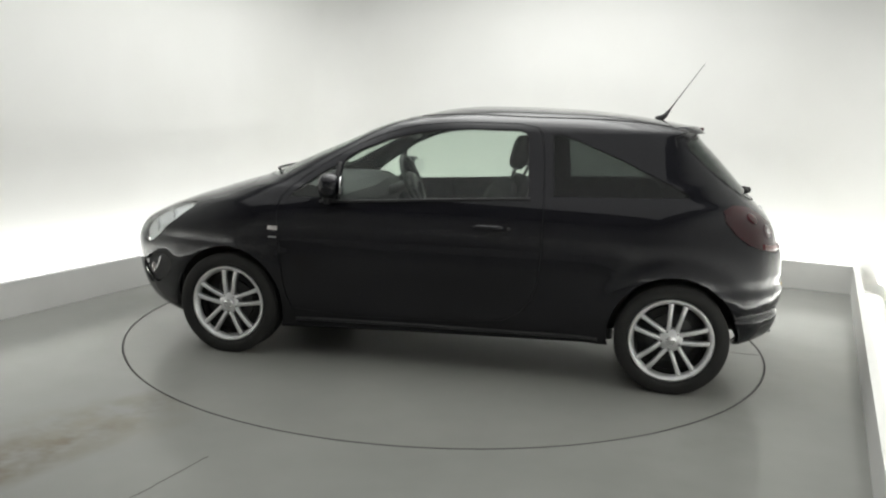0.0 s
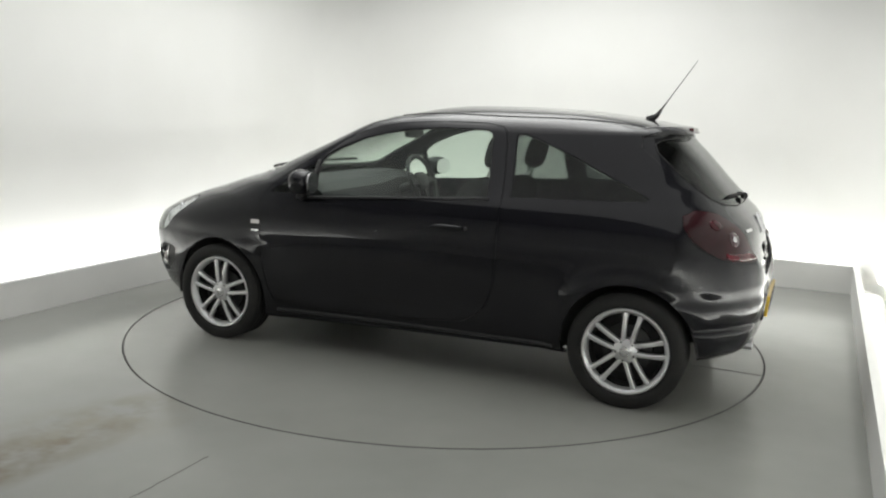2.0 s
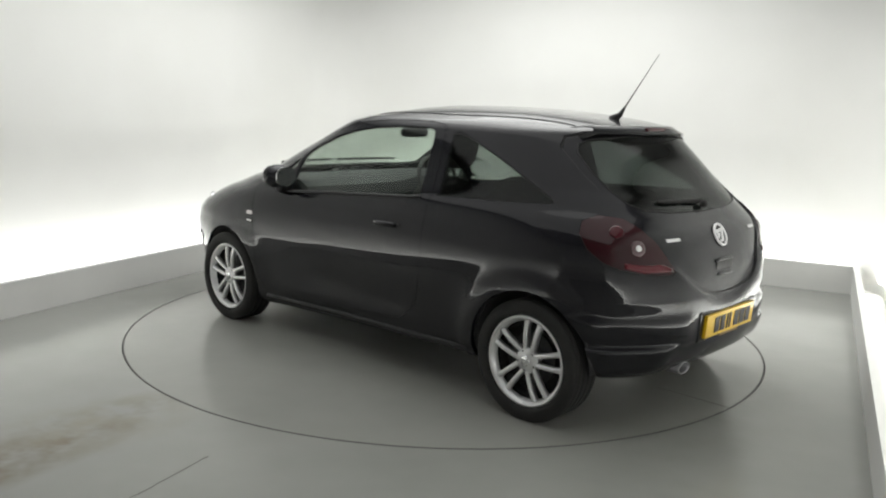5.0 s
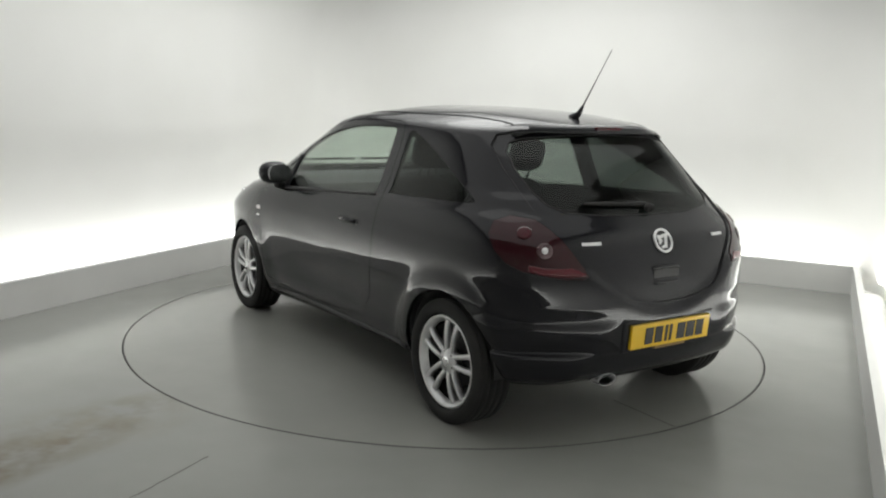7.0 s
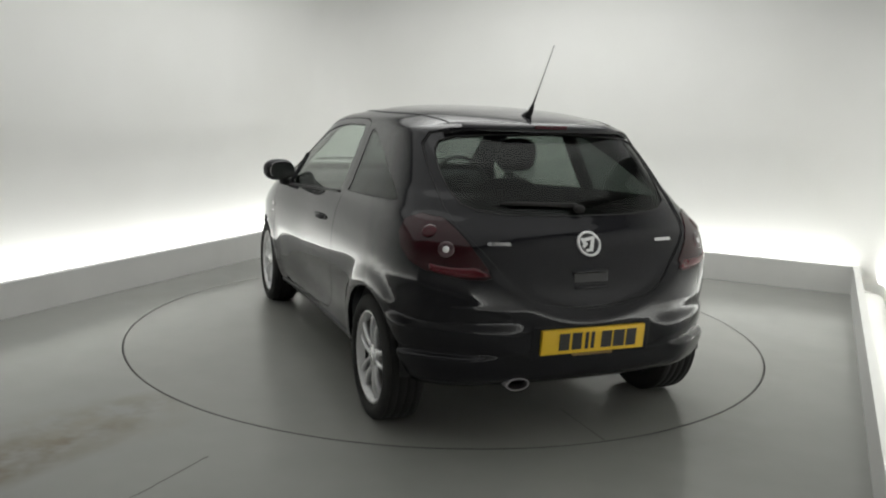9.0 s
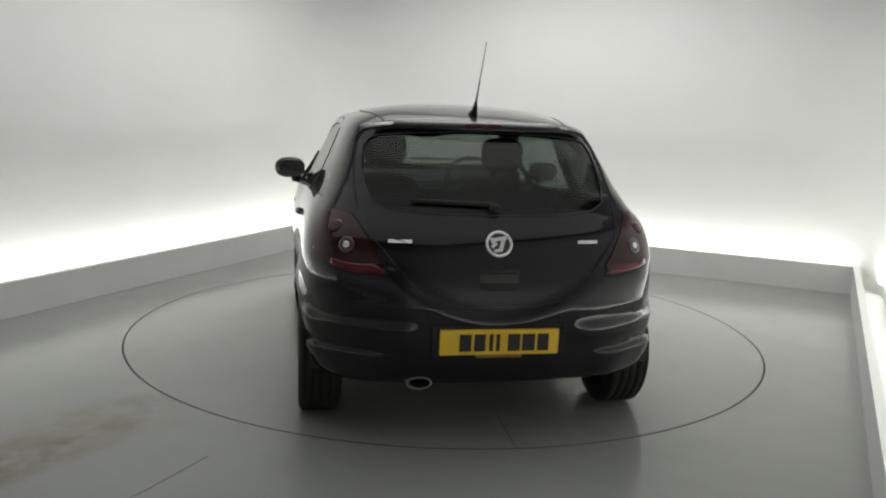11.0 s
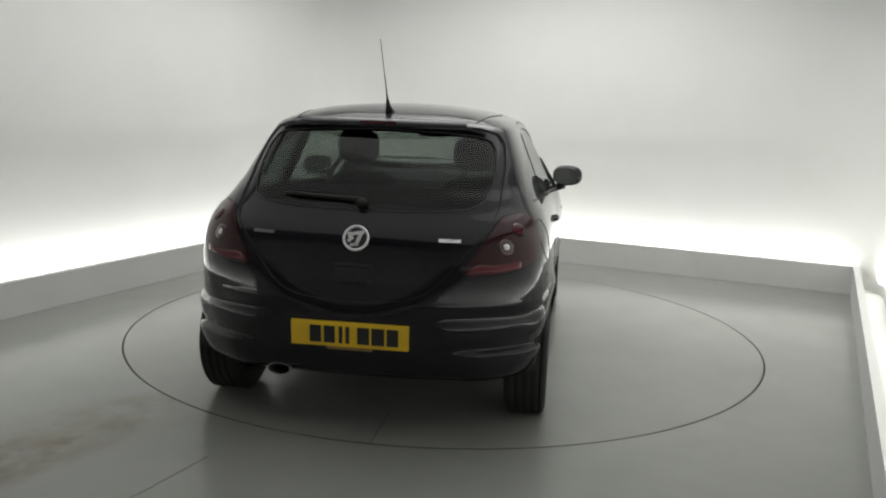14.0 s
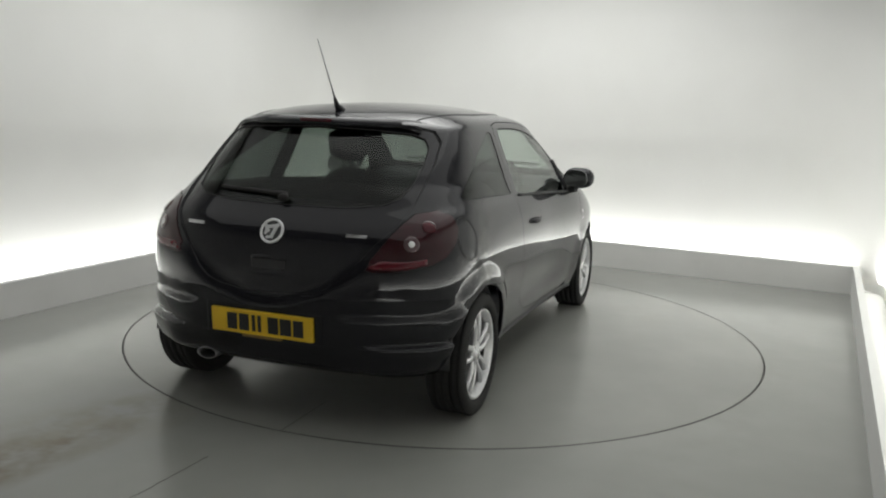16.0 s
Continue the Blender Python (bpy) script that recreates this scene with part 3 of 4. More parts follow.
def build_body():
    bm = body_shell()
    # wheel openings
    for hx in (HUB_F, HUB_R):
        for s in (1, -1):
            fs = cut(bm, circle_poly(hx, HUB_Z + 0.012, 0.338), *XZ, lambda c, s=s: c.y * s > 0.4 and c.z < 0.75)
            bmesh.ops.delete(bm, geom=fs, context="FACES")
            low = [f for f in bm.faces if f.calc_center_median().y * s > 0.55 and abs(f.calc_center_median().x - hx) < 0.32 and f.calc_center_median().z < HUB_Z]
            bmesh.ops.delete(bm, geom=low, context="FACES")
    # glass first, then the panels that frame it
    for s in (1, -1):
        door_sel = lambda c, s=s: c.y * s > 0.35 and 0.5 < c.x < 2.4
        g = panel(bm, DOOR_GLASS, XZ, door_sel, 0.002, -0.004)
        sg = panel(bm, SAIL_GLASS, XZ, door_sel, 0.002, -0.004)
        d = panel(bm, DOOR, XZ, door_sel, 0.0022)
        door = skin("door", d, PAINT, car, t=0.02)
        pane = skin("window_pane", g, CLEAR, door, "clear door window", 0.003)
        pane.visible_shadow = False
        pane = skin("sail_window", sg, CLEAR, door, "small fixed front quarter window", 0.003)
        pane.visible_shadow = False
        door_fittings(door, s)
        q = panel(bm, QUARTER, XZ, lambda c, s=s: c.y * s > 0.35 and c.x < 0.9, 0.002, -0.003)
        qp = skin("quarter_window", q, PRIVACY, car, "dark tinted rear quarter window", 0.003)
        qp.visible_shadow = False
        r = 0.70710678
        lens = panel(bm, TAIL, ((r, r * s, 0), (0, 0, 1)), lambda c, s=s: c.y * s > 0.3 and c.x < 0.1, 0.0018, 0.004)
        lamp = skin("tail_light", lens, REDLENS, car, "dark red tail light", 0.02)
        tail_fittings(lamp, s)
        b2 = bmesh.new()
        e, d = Vector((r, r * s, 0)), Vector((r, -r * s, 0))
        rows = []
        for k in range(13):
            f = k / 12
            u = -0.040 + 0.24 * f
            low = 0.772 - 0.006 * math.sin(math.pi * f) + 0.020 * f * f
            high = low + 0.008 + 0.034 * min(1, f * 4) * (1 - 0.5 * f)
            hits = [SURF.ray_cast(e * u + Vector((0, 0, low + (high - low) * q / 3)) - d * 3, d) for q in range(4)]
            rows.append([b2.verts.new(h + n * 0.0065) for h, n, _, _ in hits] + [b2.verts.new(h - n * 0.004) for h, n, _, _ in hits[::-1]])
        for p, q in zip(rows, rows[1:]):
            for k in range(8):
                b2.faces.new((p[k], p[(k + 1) % 8], q[(k + 1) % 8], q[k]))
        b2.faces.new(rows[0])
        b2.faces.new(rows[-1][::-1])
        part("red_reflector", b2, REDBAND, lamp, "bright red lower reflector")
        lens = panel(bm, HEAD, ((-r, r * s, 0), (0, 0, 1)), lambda c, s=s: c.y * s > 0.2 and c.x > 2.5, 0.0018, 0.0)
        head_light(lens, s)
        f = panel(bm, FOG, ((-r, r * s, 0), (0, 0, 1)), lambda c, s=s: c.y * s > 0.2 and c.x > 2.5, 0.0, -0.03)
        fog = skin("fog_light_bezel", f, PLASTIC, car, t=0.01)
        c = on_bezel(s)
        b2 = bmesh.new()
        bmesh.ops.create_uvsphere(b2, u_segments=16, v_segments=10, radius=0.045, matrix=Matrix.Translation(c) @ Matrix.Diagonal((0.5, 1, 1, 1)))
        part("fog_light", b2, LAMPW, fog, "round clear fog light")
        b2 = bmesh.new()
        e, d = Vector((-r, r * s, 0)), Vector((-r, -r * s, 0))
        strip = [SURF.ray_cast(e * u + Vector((0, 0, z)) - d * 3, d) for u, z in ((-1.585, 0.525), (-1.60, 0.485), (-1.63, 0.445), (-1.67, 0.41))]
        bead(b2, [h - n * 0.008 for h, n, _, _ in strip], [0.004, 0.008, 0.008, 0.004], 8)
        part("fog_light_strip", b2, CHROME, fog, "slim chrome strip")
    g = panel(bm, GRILLE, YZ, lambda c: c.x > 2.9, 0.0, -0.03)
    gr = skin("grille", g, PLASTIC, car, "black plastic lower grille", 0.01)
    for k in range(4):
        z = 0.38 + 0.045 * k
        b2 = box(bmesh.new(), 3.285, 3.315, -0.40, 0.40, z, z + 0.014, 0.003)
        part("slat", b2, PLASTIC, gr, smooth=False)
    ws = panel(bm, SCREEN, YZ, lambda c: c.x > 1.2, 0.002, -0.003)
    p = skin("windscreen", ws, CLEAR, car, "clear windscreen", 0.003)
    p.visible_shadow = False
    hg = panel(bm, HATCH_GLASS, YZ, lambda c: c.x < 0.3, 0.0015, -0.011)
    ht = panel(bm, HATCH, YZ, lambda c: c.x < 0.3, 0.0018, -0.009)
    tailgate = skin("tailgate", ht, PAINT, car, t=0.02)
    p = skin("rear_window", hg, PRIVACY, tailgate, "dark tinted rear window", 0.003)
    p.visible_shadow = False
    hatch_fittings(tailgate)
    bn = panel(bm, BONNET, ((1, 0, 0), (0, 1, 0)), lambda c: c.x > 2.2 and c.z > 0.6, 0.002)
    skin("bonnet", bn, PAINT, car, t=0.01)
    # bumpers
    rb = panel(bm, [(-1, 0.1), (-1, 0.638), (1, 0.638), (1, 0.1)], YZ, lambda c: c.x < -0.30, 0.0)
    rear = skin("rear_bumper", rb, PAINT, car, t=0.022)
    bumper_fittings(rear)
    fb = panel(bm, [(-1, 0.1), (-1, 0.60), (1, 0.60), (1, 0.1)], YZ, lambda c: c.x > 2.83, 0.0)
    skin("front_bumper", fb, PAINT, car, t=0.01)
    skin("body", bm, PAINT, car, t=0.022)


def on_bezel(s):
    return Vector((3.09, 0.655 * s, 0.435))


def patch(bm, pts, push, t):
    """A thin closed strip through outline points on the skin, given as (point, normal)."""
    top = [bm.verts.new(p + n * push) for p, n in pts]
    low = [bm.verts.new(p + n * (push - t)) for p, n in pts]
    bm.faces.new(top)
    bm.faces.new(low[::-1])
    for i in range(len(pts)):
        j = (i + 1) % len(pts)
        bm.faces.new((top[i], low[i], low[j], top[j]))


def bead(bm, pts, r, seg=8):
    """A round bar through the points."""
    rows = []
    for i, p in enumerate(pts):
        d = (pts[min(i + 1, len(pts) - 1)] - pts[max(i - 1, 0)]).normalized()
        u = d.orthogonal().normalized()
        if rows:
            u = (last - d * last.dot(d)).normalized()
        last = u
        v = d.cross(u)
        rr = r[i] if isinstance(r, (list, tuple)) else r
        rows.append([bm.verts.new(p + (u * math.cos(a) + v * math.sin(a)) * rr) for a in (2 * math.pi * k / seg for k in range(seg))])
    for p, q in zip(rows, rows[1:]):
        for k in range(seg):
            bm.faces.new((p[k], p[(k + 1) % seg], q[(k + 1) % seg], q[k]))
    bm.faces.new(rows[0])
    bm.faces.new(rows[-1][::-1])


def blob(name, mat, parent, centre, size, power=2.6, label="", turn=(0, 0, 0), seg=24):
    """A rounded box."""
    bm = bmesh.new()
    bmesh.ops.create_uvsphere(bm, u_segments=seg, v_segments=seg // 2 + 2, radius=1)
    for v in bm.verts:
        c = Vector([abs(a) ** (2 / power) * (1 if a >= 0 else -1) for a in v.co])
        v.co = Vector((c.x * size[0] / 2, c.y * size[1] / 2, c.z * size[2] / 2))
    return part(name, bm, mat, parent, label, m=pose(*centre, *turn))


def door_fittings(door, s):
    # handle: a recess cup and a bar
    c, n = on_side(1.05, 0.825, s)
    bm = bmesh.new()
    pts = []
    for k in range(9):
        x = 0.905 + 0.175 * k / 8
        p, q = on_side(x, 0.832, s)
        pts.append(p + q * (0.004 + 0.018 * math.sin(math.pi * k / 8)))
    bead(bm, pts, [0.009] + [0.014] * 7 + [0.009], 10)
    part("door_handle", bm, PAINT, door, "gloss black door handle")
    c, n = on_side(0.885, 0.832, s)
    bm = bmesh.new()
    bmesh.ops.create_cone(bm, cap_ends=True, segments=16, radius1=0.012, radius2=0.010, depth=0.008, matrix=Matrix.Translation(c) @ n.to_track_quat("Z", "Y").to_matrix().to_4x4())
    part("lock", bm, PLASTIC, door)
    # belt seal under the window
    bm = bmesh.new()
    pts = []
    for k in range(25):
        x = 0.78 + 1.18 * k / 24
        p, q = on_side(x, 1.003 - 0.075 * k / 24 - 0.008, s)
        pts.append(p + q * 0.002)
    bead(bm, pts, 0.008, 6)
    part("window_seal", bm, PLASTIC, door)
    # black bar between the two panes, then the mirror
    bm = bmesh.new()
    bead(bm, [on_side(1.881, z, s)[0] for z in (0.935, 0.98, 1.03, 1.08, 1.12, 1.135)], 0.011, 8)
    part("pane_divider", bm, PLASTIC, door)
    base, n = on_side(1.92, 0.935, s)
    arm = bmesh.new()
    bead(arm, [base - n * 0.01, base + Vector((-0.02, 0.05 * s, 0.01)), Vector((1.875, 0.87 * s, 0.985))], [0.03, 0.026, 0.03], 12)
    mirror = part("door_mirror", arm, PLASTIC, door, "gloss black door mirror")
    blob("shell", PAINT, mirror, (1.875, 0.905 * s, 1.022), (0.125, 0.205, 0.140), 2.5, "", (0, 0, 12 * s))
    bm = bmesh.new()
    bmesh.ops.create_circle(bm, cap_ends=True, segments=28, radius=1)
    for v in bm.verts:
        x, y = v.co.x, v.co.y
        v.co = Vector((abs(x) ** 0.8 * (1 if x > 0 else -1) * 0.084, abs(y) ** 0.8 * (1 if y > 0 else -1) * 0.056, 0))
    r = bmesh.ops.extrude_face_region(bm, geom=list(bm.faces))
    for v in r["geom"]:
        if isinstance(v, bmesh.types.BMVert):
            v.co.z += 0.006
    part("mirror_glass", bm, CHROME, mirror, "mirror glass", False, m=pose(1.812, 0.905 * s - 0.013 * s, 1.022) @ pose(0, 0, 0, 90, 0, -90 + 12 * s))


def tail_fittings(lamp, s):
    for (y, z), r, mat, nm in (((0.645, 0.878), 0.036, LAMPR, "reversing_lamp"), ((0.69, 0.945), 0.034, BRAKE, "brake_lamp")):
        c, n = on_back(y * s, z)
        if c is None:
            continue
        bm = bmesh.new()
        bmesh.ops.create_uvsphere(bm, u_segments=20, v_segments=10, radius=r, matrix=Matrix.Translation(c + n * 0.004) @ n.to_track_quat("Z", "Y").to_matrix().to_4x4() @ Matrix.Diagonal((1, 1, 0.16, 1)))
        disc = part(nm, bm, mat, lamp, "round reversing lamp with a bright bulb" if mat is LAMPR else "")
        if mat is LAMPR:
            bm = bmesh.new()
            bmesh.ops.create_uvsphere(bm, u_segments=16, v_segments=10, radius=0.015, matrix=Matrix.Translation(c + n * 0.008) @ n.to_track_quat("Z", "Y").to_matrix().to_4x4() @ Matrix.Diagonal((1, 1, 0.3, 1)))
            part("bulb", bm, SILVER, disc)


def head_light(lens, s):
    lens.normal_update()
    back = bmesh.new()
    src, dst = lens.verts.layers.float_vector["shell"], back.verts.layers.float_vector.new("shell")
    seen = {}
    for f in lens.faces:
        vs = []
        for v in f.verts:
            if v not in seen:
                seen[v] = back.verts.new(v.co + Vector((-0.028, -0.02 * s, -0.003)))
                seen[v][dst] = v[src]
            vs.append(seen[v])
        back.faces.new(vs)
    house = skin("headlight", lens, LENS, car, "clear headlight with silver reflector", 0.004)
    house.visible_shadow = False
    skin("reflector", back, HEADR, house, t=0.004)
    for (x, y, z), r in (((3.02, 0.645, 0.70), 0.055), ((2.90, 0.67, 0.775), 0.045)):
        bm = bmesh.new()
        revolve(bm, [(0.0, 0.0), (r * 0.5, 0.004), (r * 0.9, 0.02), (r, 0.03), (r, 0.026)], 20)
        part("projector", bm, CHROME, house, m=pose(x + 0.022, (y + 0.015) * s, z, 0, 0, -50 * s if s > 0 else 230))


def hatch_fittings(gate):
    # round emblem as a plain disc with simple bars
    c, n = on_gate(0, 0.898)
    m = Matrix.Translation(c) @ (-n if n.x > 0 else n).to_track_quat("Z", "Y").to_matrix().to_4x4()
    bm = bmesh.new()
    r0 = 0.059
    rows = []
    for k in range(40):
        a = 2 * math.pi * k / 40
        rows.append([bm.verts.new((r * math.cos(a), r * math.sin(a), z)) for r, z in ((r0, 0.0), (r0, 0.008), (r0 - 0.004, 0.011), (r0 - 0.010, 0.010), (r0 - 0.012, 0.005))])
    for k in range(40):
        p, q = rows[k], rows[(k + 1) % 40]
        for i in range(4):
            bm.faces.new((p[i], p[i + 1], q[i + 1], q[i]))
    badge = part("emblem_ring", bm, SILVER, gate, "round chrome emblem", m=m)
    bm = bmesh.new()
    bmesh.ops.create_cone(bm, cap_ends=True, segments=32, radius1=0.048, radius2=0.048, depth=0.004, matrix=Matrix.Translation((0, 0, 0.003)))
    part("emblem_disc", bm, PLASTIC, badge, smooth=False)
    for w, h, x, y, a in ((0.062, 0.016, 0.004, 0.022, 12), (0.018, 0.060, 0.012, -0.006, -18), (0.030, 0.014, -0.022, -0.006, 40), (0.034, 0.013, -0.006, -0.030, 8), (0.016, 0.03, -0.028, 0.012, 20)):
        part("emblem_bar", box(bmesh.new(), -w / 2, w / 2, -h / 2, h / 2, 0.004, 0.010, 0.002), SILVER, badge, smooth=False, m=pose(x, y, 0, 0, 0, a))
    # lettering as plain bars
    for y0, y1, z in ((0.375, 0.475, 0.905), (-0.36, -0.455, 0.905)):
        bm = bmesh.new()
        patch(bm, [on_gate(y0 + (y1 - y0) * k / 6, z - 0.007) for k in range(7)] + [on_gate(y0 + (y1 - y0) * k / 6, z + 0.007) for k in range(6, -1, -1)], 0.004, 0.006)
        part("badge_bar", bm, CHROME, gate, "small chrome name badge", False)
    # handle recess below the emblem, between two lips
    bm = bmesh.new()
    pts = [on_gate(-0.092 + 0.184 * k / 10, 0.782 - 0.004 * (abs(k - 5) / 5) ** 2) for k in range(11)]
    bead(bm, [p + Vector((-0.002, 0, 0)) for p, n in pts], [0.006] + [0.011] * 9 + [0.006], 10)
    handle = part("tailgate_handle", bm, PAINT, gate)
    c, n = on_gate(0.0, 0.745)
    part("handle_recess", box(bmesh.new(), c.x - 0.002, c.x + 0.02, -0.085, 0.085, 0.718, 0.776, 0.003), PLASTIC, handle, smooth=False)
    bm = bmesh.new()
    pts = [on_gate(-0.085 + 0.17 * k / 10, 0.712) for k in range(11)]
    bead(bm, [p + Vector((-0.001, 0, 0)) for p, n in pts], [0.005] + [0.009] * 9 + [0.005], 10)
    part("handle_lip", bm, PAINT, handle)
    # wiper
    bm = bmesh.new()
    pts = [on_gate(0.0 + 0.37 * k / 12, 1.052 + 0.012 * k / 12)[0] + Vector((-0.010, 0, 0.004)) for k in range(13)]
    bead(bm, pts, [0.012] * 3 + [0.009] * 8 + [0.007, 0.005], 8)
    wiper = part("wiper", bm, RUBBER, gate, "black rear wiper")
    bm = bmesh.new()
    c, n = on_gate(0.0, 1.035)
    bmesh.ops.create_uvsphere(bm, u_segments=16, v_segments=10, radius=0.022, matrix=Matrix.Translation(c + Vector((-0.020, 0, 0.008))) @ Matrix.Diagonal((0.9, 1.3, 0.9, 1)))
    part("wiper_hub", bm, RUBBER, wiper)
    # spoiler lip over the window with the high brake light
    bm = bmesh.new()
    rows = []
    for k in range(41):
        y = -0.50 + 1.0 * k / 40
        e = 1 - (abs(y) / 0.56) ** 4
        top, nt = on_back(y, 1.398 if abs(y) < 0.42 else 1.398 - (abs(y) - 0.42) * 0.16)
        low, nl = on_back(y, 1.362 if abs(y) < 0.42 else 1.362 - (abs(y) - 0.42) * 0.3)
        fade = max(0.02, 1 - (abs(y) / 0.50) ** 3)
        out = 0.045 * fade
        prof = [top + Vector((0.03 * fade, 0, 0.010 * fade)), top + Vector((-out * 0.6, 0, 0.005 * fade)), top + Vector((-out, 0, -0.006)), low + Vector((-out * 0.8, 0, 0.004)), low + Vector((0.012, 0, -0.002)), top + Vector((0.04, 0, -0.012))]
        rows.append([bm.verts.new(p) for p in prof])
    for p, q in zip(rows, rows[1:]):
        for i in range(6):
            bm.faces.new((p[i], p[(i + 1) % 6], q[(i + 1) % 6], q[i]))
    bm.faces.new(rows[0])
    bm.faces.new(rows[-1][::-1])
    lip = part("roof_spoiler", bm, PAINT, gate)
    c, n = on_back(0.0, 1.385)
    part("high_brake_light", box(bmesh.new(), c.x - 0.047, c.x - 0.01, -0.085, 0.085, 1.378, 1.396, 0.003), BRAKE, lip, "red high-level brake light", False)


def bumper_fittings(rear):
    m = pose(-0.617, 0, 0.486, 0, 0, 0)
    plate = part("number_plate", box(bmesh.new(), -0.005, 0.012, -0.26, 0.26, -0.0555, 0.0555, 0.002), YELLOW, rear, "yellow number plate with unreadable black bars", False, m=m @ pose(0, 0, 0, 0, -4, 0))
    # seven characters as plain bars
    for y, w in ((0.150, 0.050), (0.088, 0.048), (0.038, 0.016), (0.008, 0.016), (-0.062, 0.052), (-0.126, 0.056), (-0.190, 0.050)):
        part("plate_bar", box(bmesh.new(), -0.008, -0.004, y - w / 2, y + w / 2, -0.038, 0.038), BLACKINK, plate, smooth=False)
    part("plate_backing", box(bmesh.new(), 0.010, 0.05, -0.30, 0.30, -0.075, 0.075, 0.01), PAINT, plate, smooth=False)
    part("plate_foot", box(bmesh.new(), -0.005, 0.010, -0.10, 0.10, -0.068, -0.057), FOOT, plate, "small brown strip under the plate", False)
    # oval exhaust finisher
    bm = bmesh.new()
    rows = []
    for k in range(28):
        a = 2 * math.pi * k / 28
        rows.append([bm.verts.new((x, r * math.cos(a) * 0.055, r * math.sin(a) * 0.027)) for x, r in ((0.14, 1.0), (0.0, 1.03), (-0.004, 0.97), (0.0, 0.88), (0.14, 0.84))])
    for k in range(28):
        p, q = rows[k], rows[(k + 1) % 28]
        for i in range(4):
            bm.faces.new((p[i], p[i + 1], q[i + 1], q[i]))
    pipe = part("exhaust_pipe", bm, PIPE, rear, "oval chrome exhaust finisher", m=pose(-0.562, 0.335, 0.292))
    bm = bmesh.new()
    bmesh.ops.create_cone(bm, cap_ends=True, segments=24, radius1=1, radius2=1, depth=0.01, matrix=pose(0.10, 0, 0, 0, 90, 0) @ Matrix.Diagonal((0.028, 0.055, 1, 1)))
    part("pipe_bore", bm, DARK, pipe, smooth=False)


def build_wheel():
    """A tyre with grooves on a five twin-spoke alloy rim, outer face at +y."""
    r = WHEEL_R
    bm = bmesh.new()
    # alloy barrel, its shade painted in as a darker alloy; the lip stays silver
    revolve(bm, [(0.190, -0.16), (0.206, -0.155), (0.190, -0.13), (0.176, -0.09), (0.183, -0.045)], 64)
    wheel = new("wheel", mesh_of(bm, "wheel", BARREL))
    wheel.parent = car
    tagged(wheel, "silver five twin-spoke alloy wheel")
    bm = bmesh.new()
    revolve(bm, [(0.190, -0.040), (0.198, -0.018), (0.207, -0.007), (0.215, -0.002), (0.2215, -0.005), (0.2218, -0.02)], 72)
    part("rim_lip", bm, ALLOY, wheel)
    bm = bmesh.new()
    prof = [(0.205, -0.17), (0.215, -0.185), (0.245, -0.192), (0.272, -0.186), (0.286, -0.172)]
    y = -0.168
    for k in range(4):
        prof += [(r, y), (r, y + 0.028), (r - 0.008, y + 0.030), (r - 0.008, y + 0.036)]
        y += 0.038
    prof += [(r, y), (r - 0.002, -0.008), (0.286, 0.001), (0.266, 0.008), (0.246, 0.010), (0.234, 0.005), (0.2245, -0.003), (0.2235, -0.03)]
    revolve(bm, prof, 72)
    part("tyre", bm, RUBBER, wheel, "black rubber tyre")
    # spokes in pairs that spread towards the rim
    for k in range(5):
        for j in (-1, 1):
            bm = bmesh.new()
            rows = []
            for i in range(9):
                f = i / 8
                rad = 0.034 + (0.208 - 0.034) * f
                off = j * (0.019 + 0.021 * f)
                w = 0.0130 - 0.0010 * math.sin(math.pi * f) + 0.004 * max(0, f - 0.75) / 0.25
                yy = -0.022 + 0.013 * math.sin(math.pi * min(1, f * 0.9)) - 0.002 * f
                rows.append([bm.verts.new((off + dx * w, yy + dy, rad)) for dx, dy in ((-1, -0.03), (-0.95, -0.006), (-0.55, 0), (0.55, 0), (0.95, -0.006), (1, -0.03))])
            for p, q in zip(rows, rows[1:]):
                for i in range(6):
                    bm.faces.new((p[i], p[(i + 1) % 6], q[(i + 1) % 6], q[i]))
            bm.faces.new(rows[0])
            bm.faces.new(rows[-1][::-1])
            part("spoke", bm, ALLOY, wheel, m=pose(0, 0, 0, 0, 72 * k, 0))
    bm = bmesh.new()
    revolve(bm, [(0.0, -0.012), (0.030, -0.012), (0.034, -0.016), (0.058, -0.020), (0.064, -0.027), (0.064, -0.06), (0.0, -0.06)], 40)
    part("hub", bm, ALLOY, wheel)
    bm = bmesh.new()
    revolve(bm, [(0.0, -0.007), (0.022, -0.008), (0.027, -0.011), (0.027, -0.02)], 28)
    part("centre_cap", bm, CHROME, wheel)
    for k in range(5):
        a = math.radians(36 + 72 * k)
        bm = bmesh.new()
        revolve(bm, [(0.0, -0.014), (0.006, -0.014), (0.009, -0.02), (0.009, -0.03)], 10)
        part("wheel_nut", bm, DARK, wheel, m=pose(0.047 * math.sin(a), -0.004, 0.047 * math.cos(a)))
    # brake disc, coloured dark for the shade behind the spokes
    bm = bmesh.new()
    revolve(bm, [(0.0, -0.075), (0.125, -0.075), (0.130, -0.08), (0.130, -0.095), (0.0, -0.095)], 40)
    part("brake_disc", bm, DISCM, wheel)
    # added dark backing disc that stands in for shade between the spokes
    bm = bmesh.new()
    revolve(bm, [(0.0, -0.098), (0.185, -0.098), (0.187, -0.104), (0.185, -0.110), (0.0, -0.110)], 40)
    part("shade_backing", bm, DARK, wheel)
    return wheel


# disc and barrel colours hold the shade inside the wheel
DISCM = material("shaded_disc_steel", (0.05, 0.05, 0.05), 0.5, 0.6)
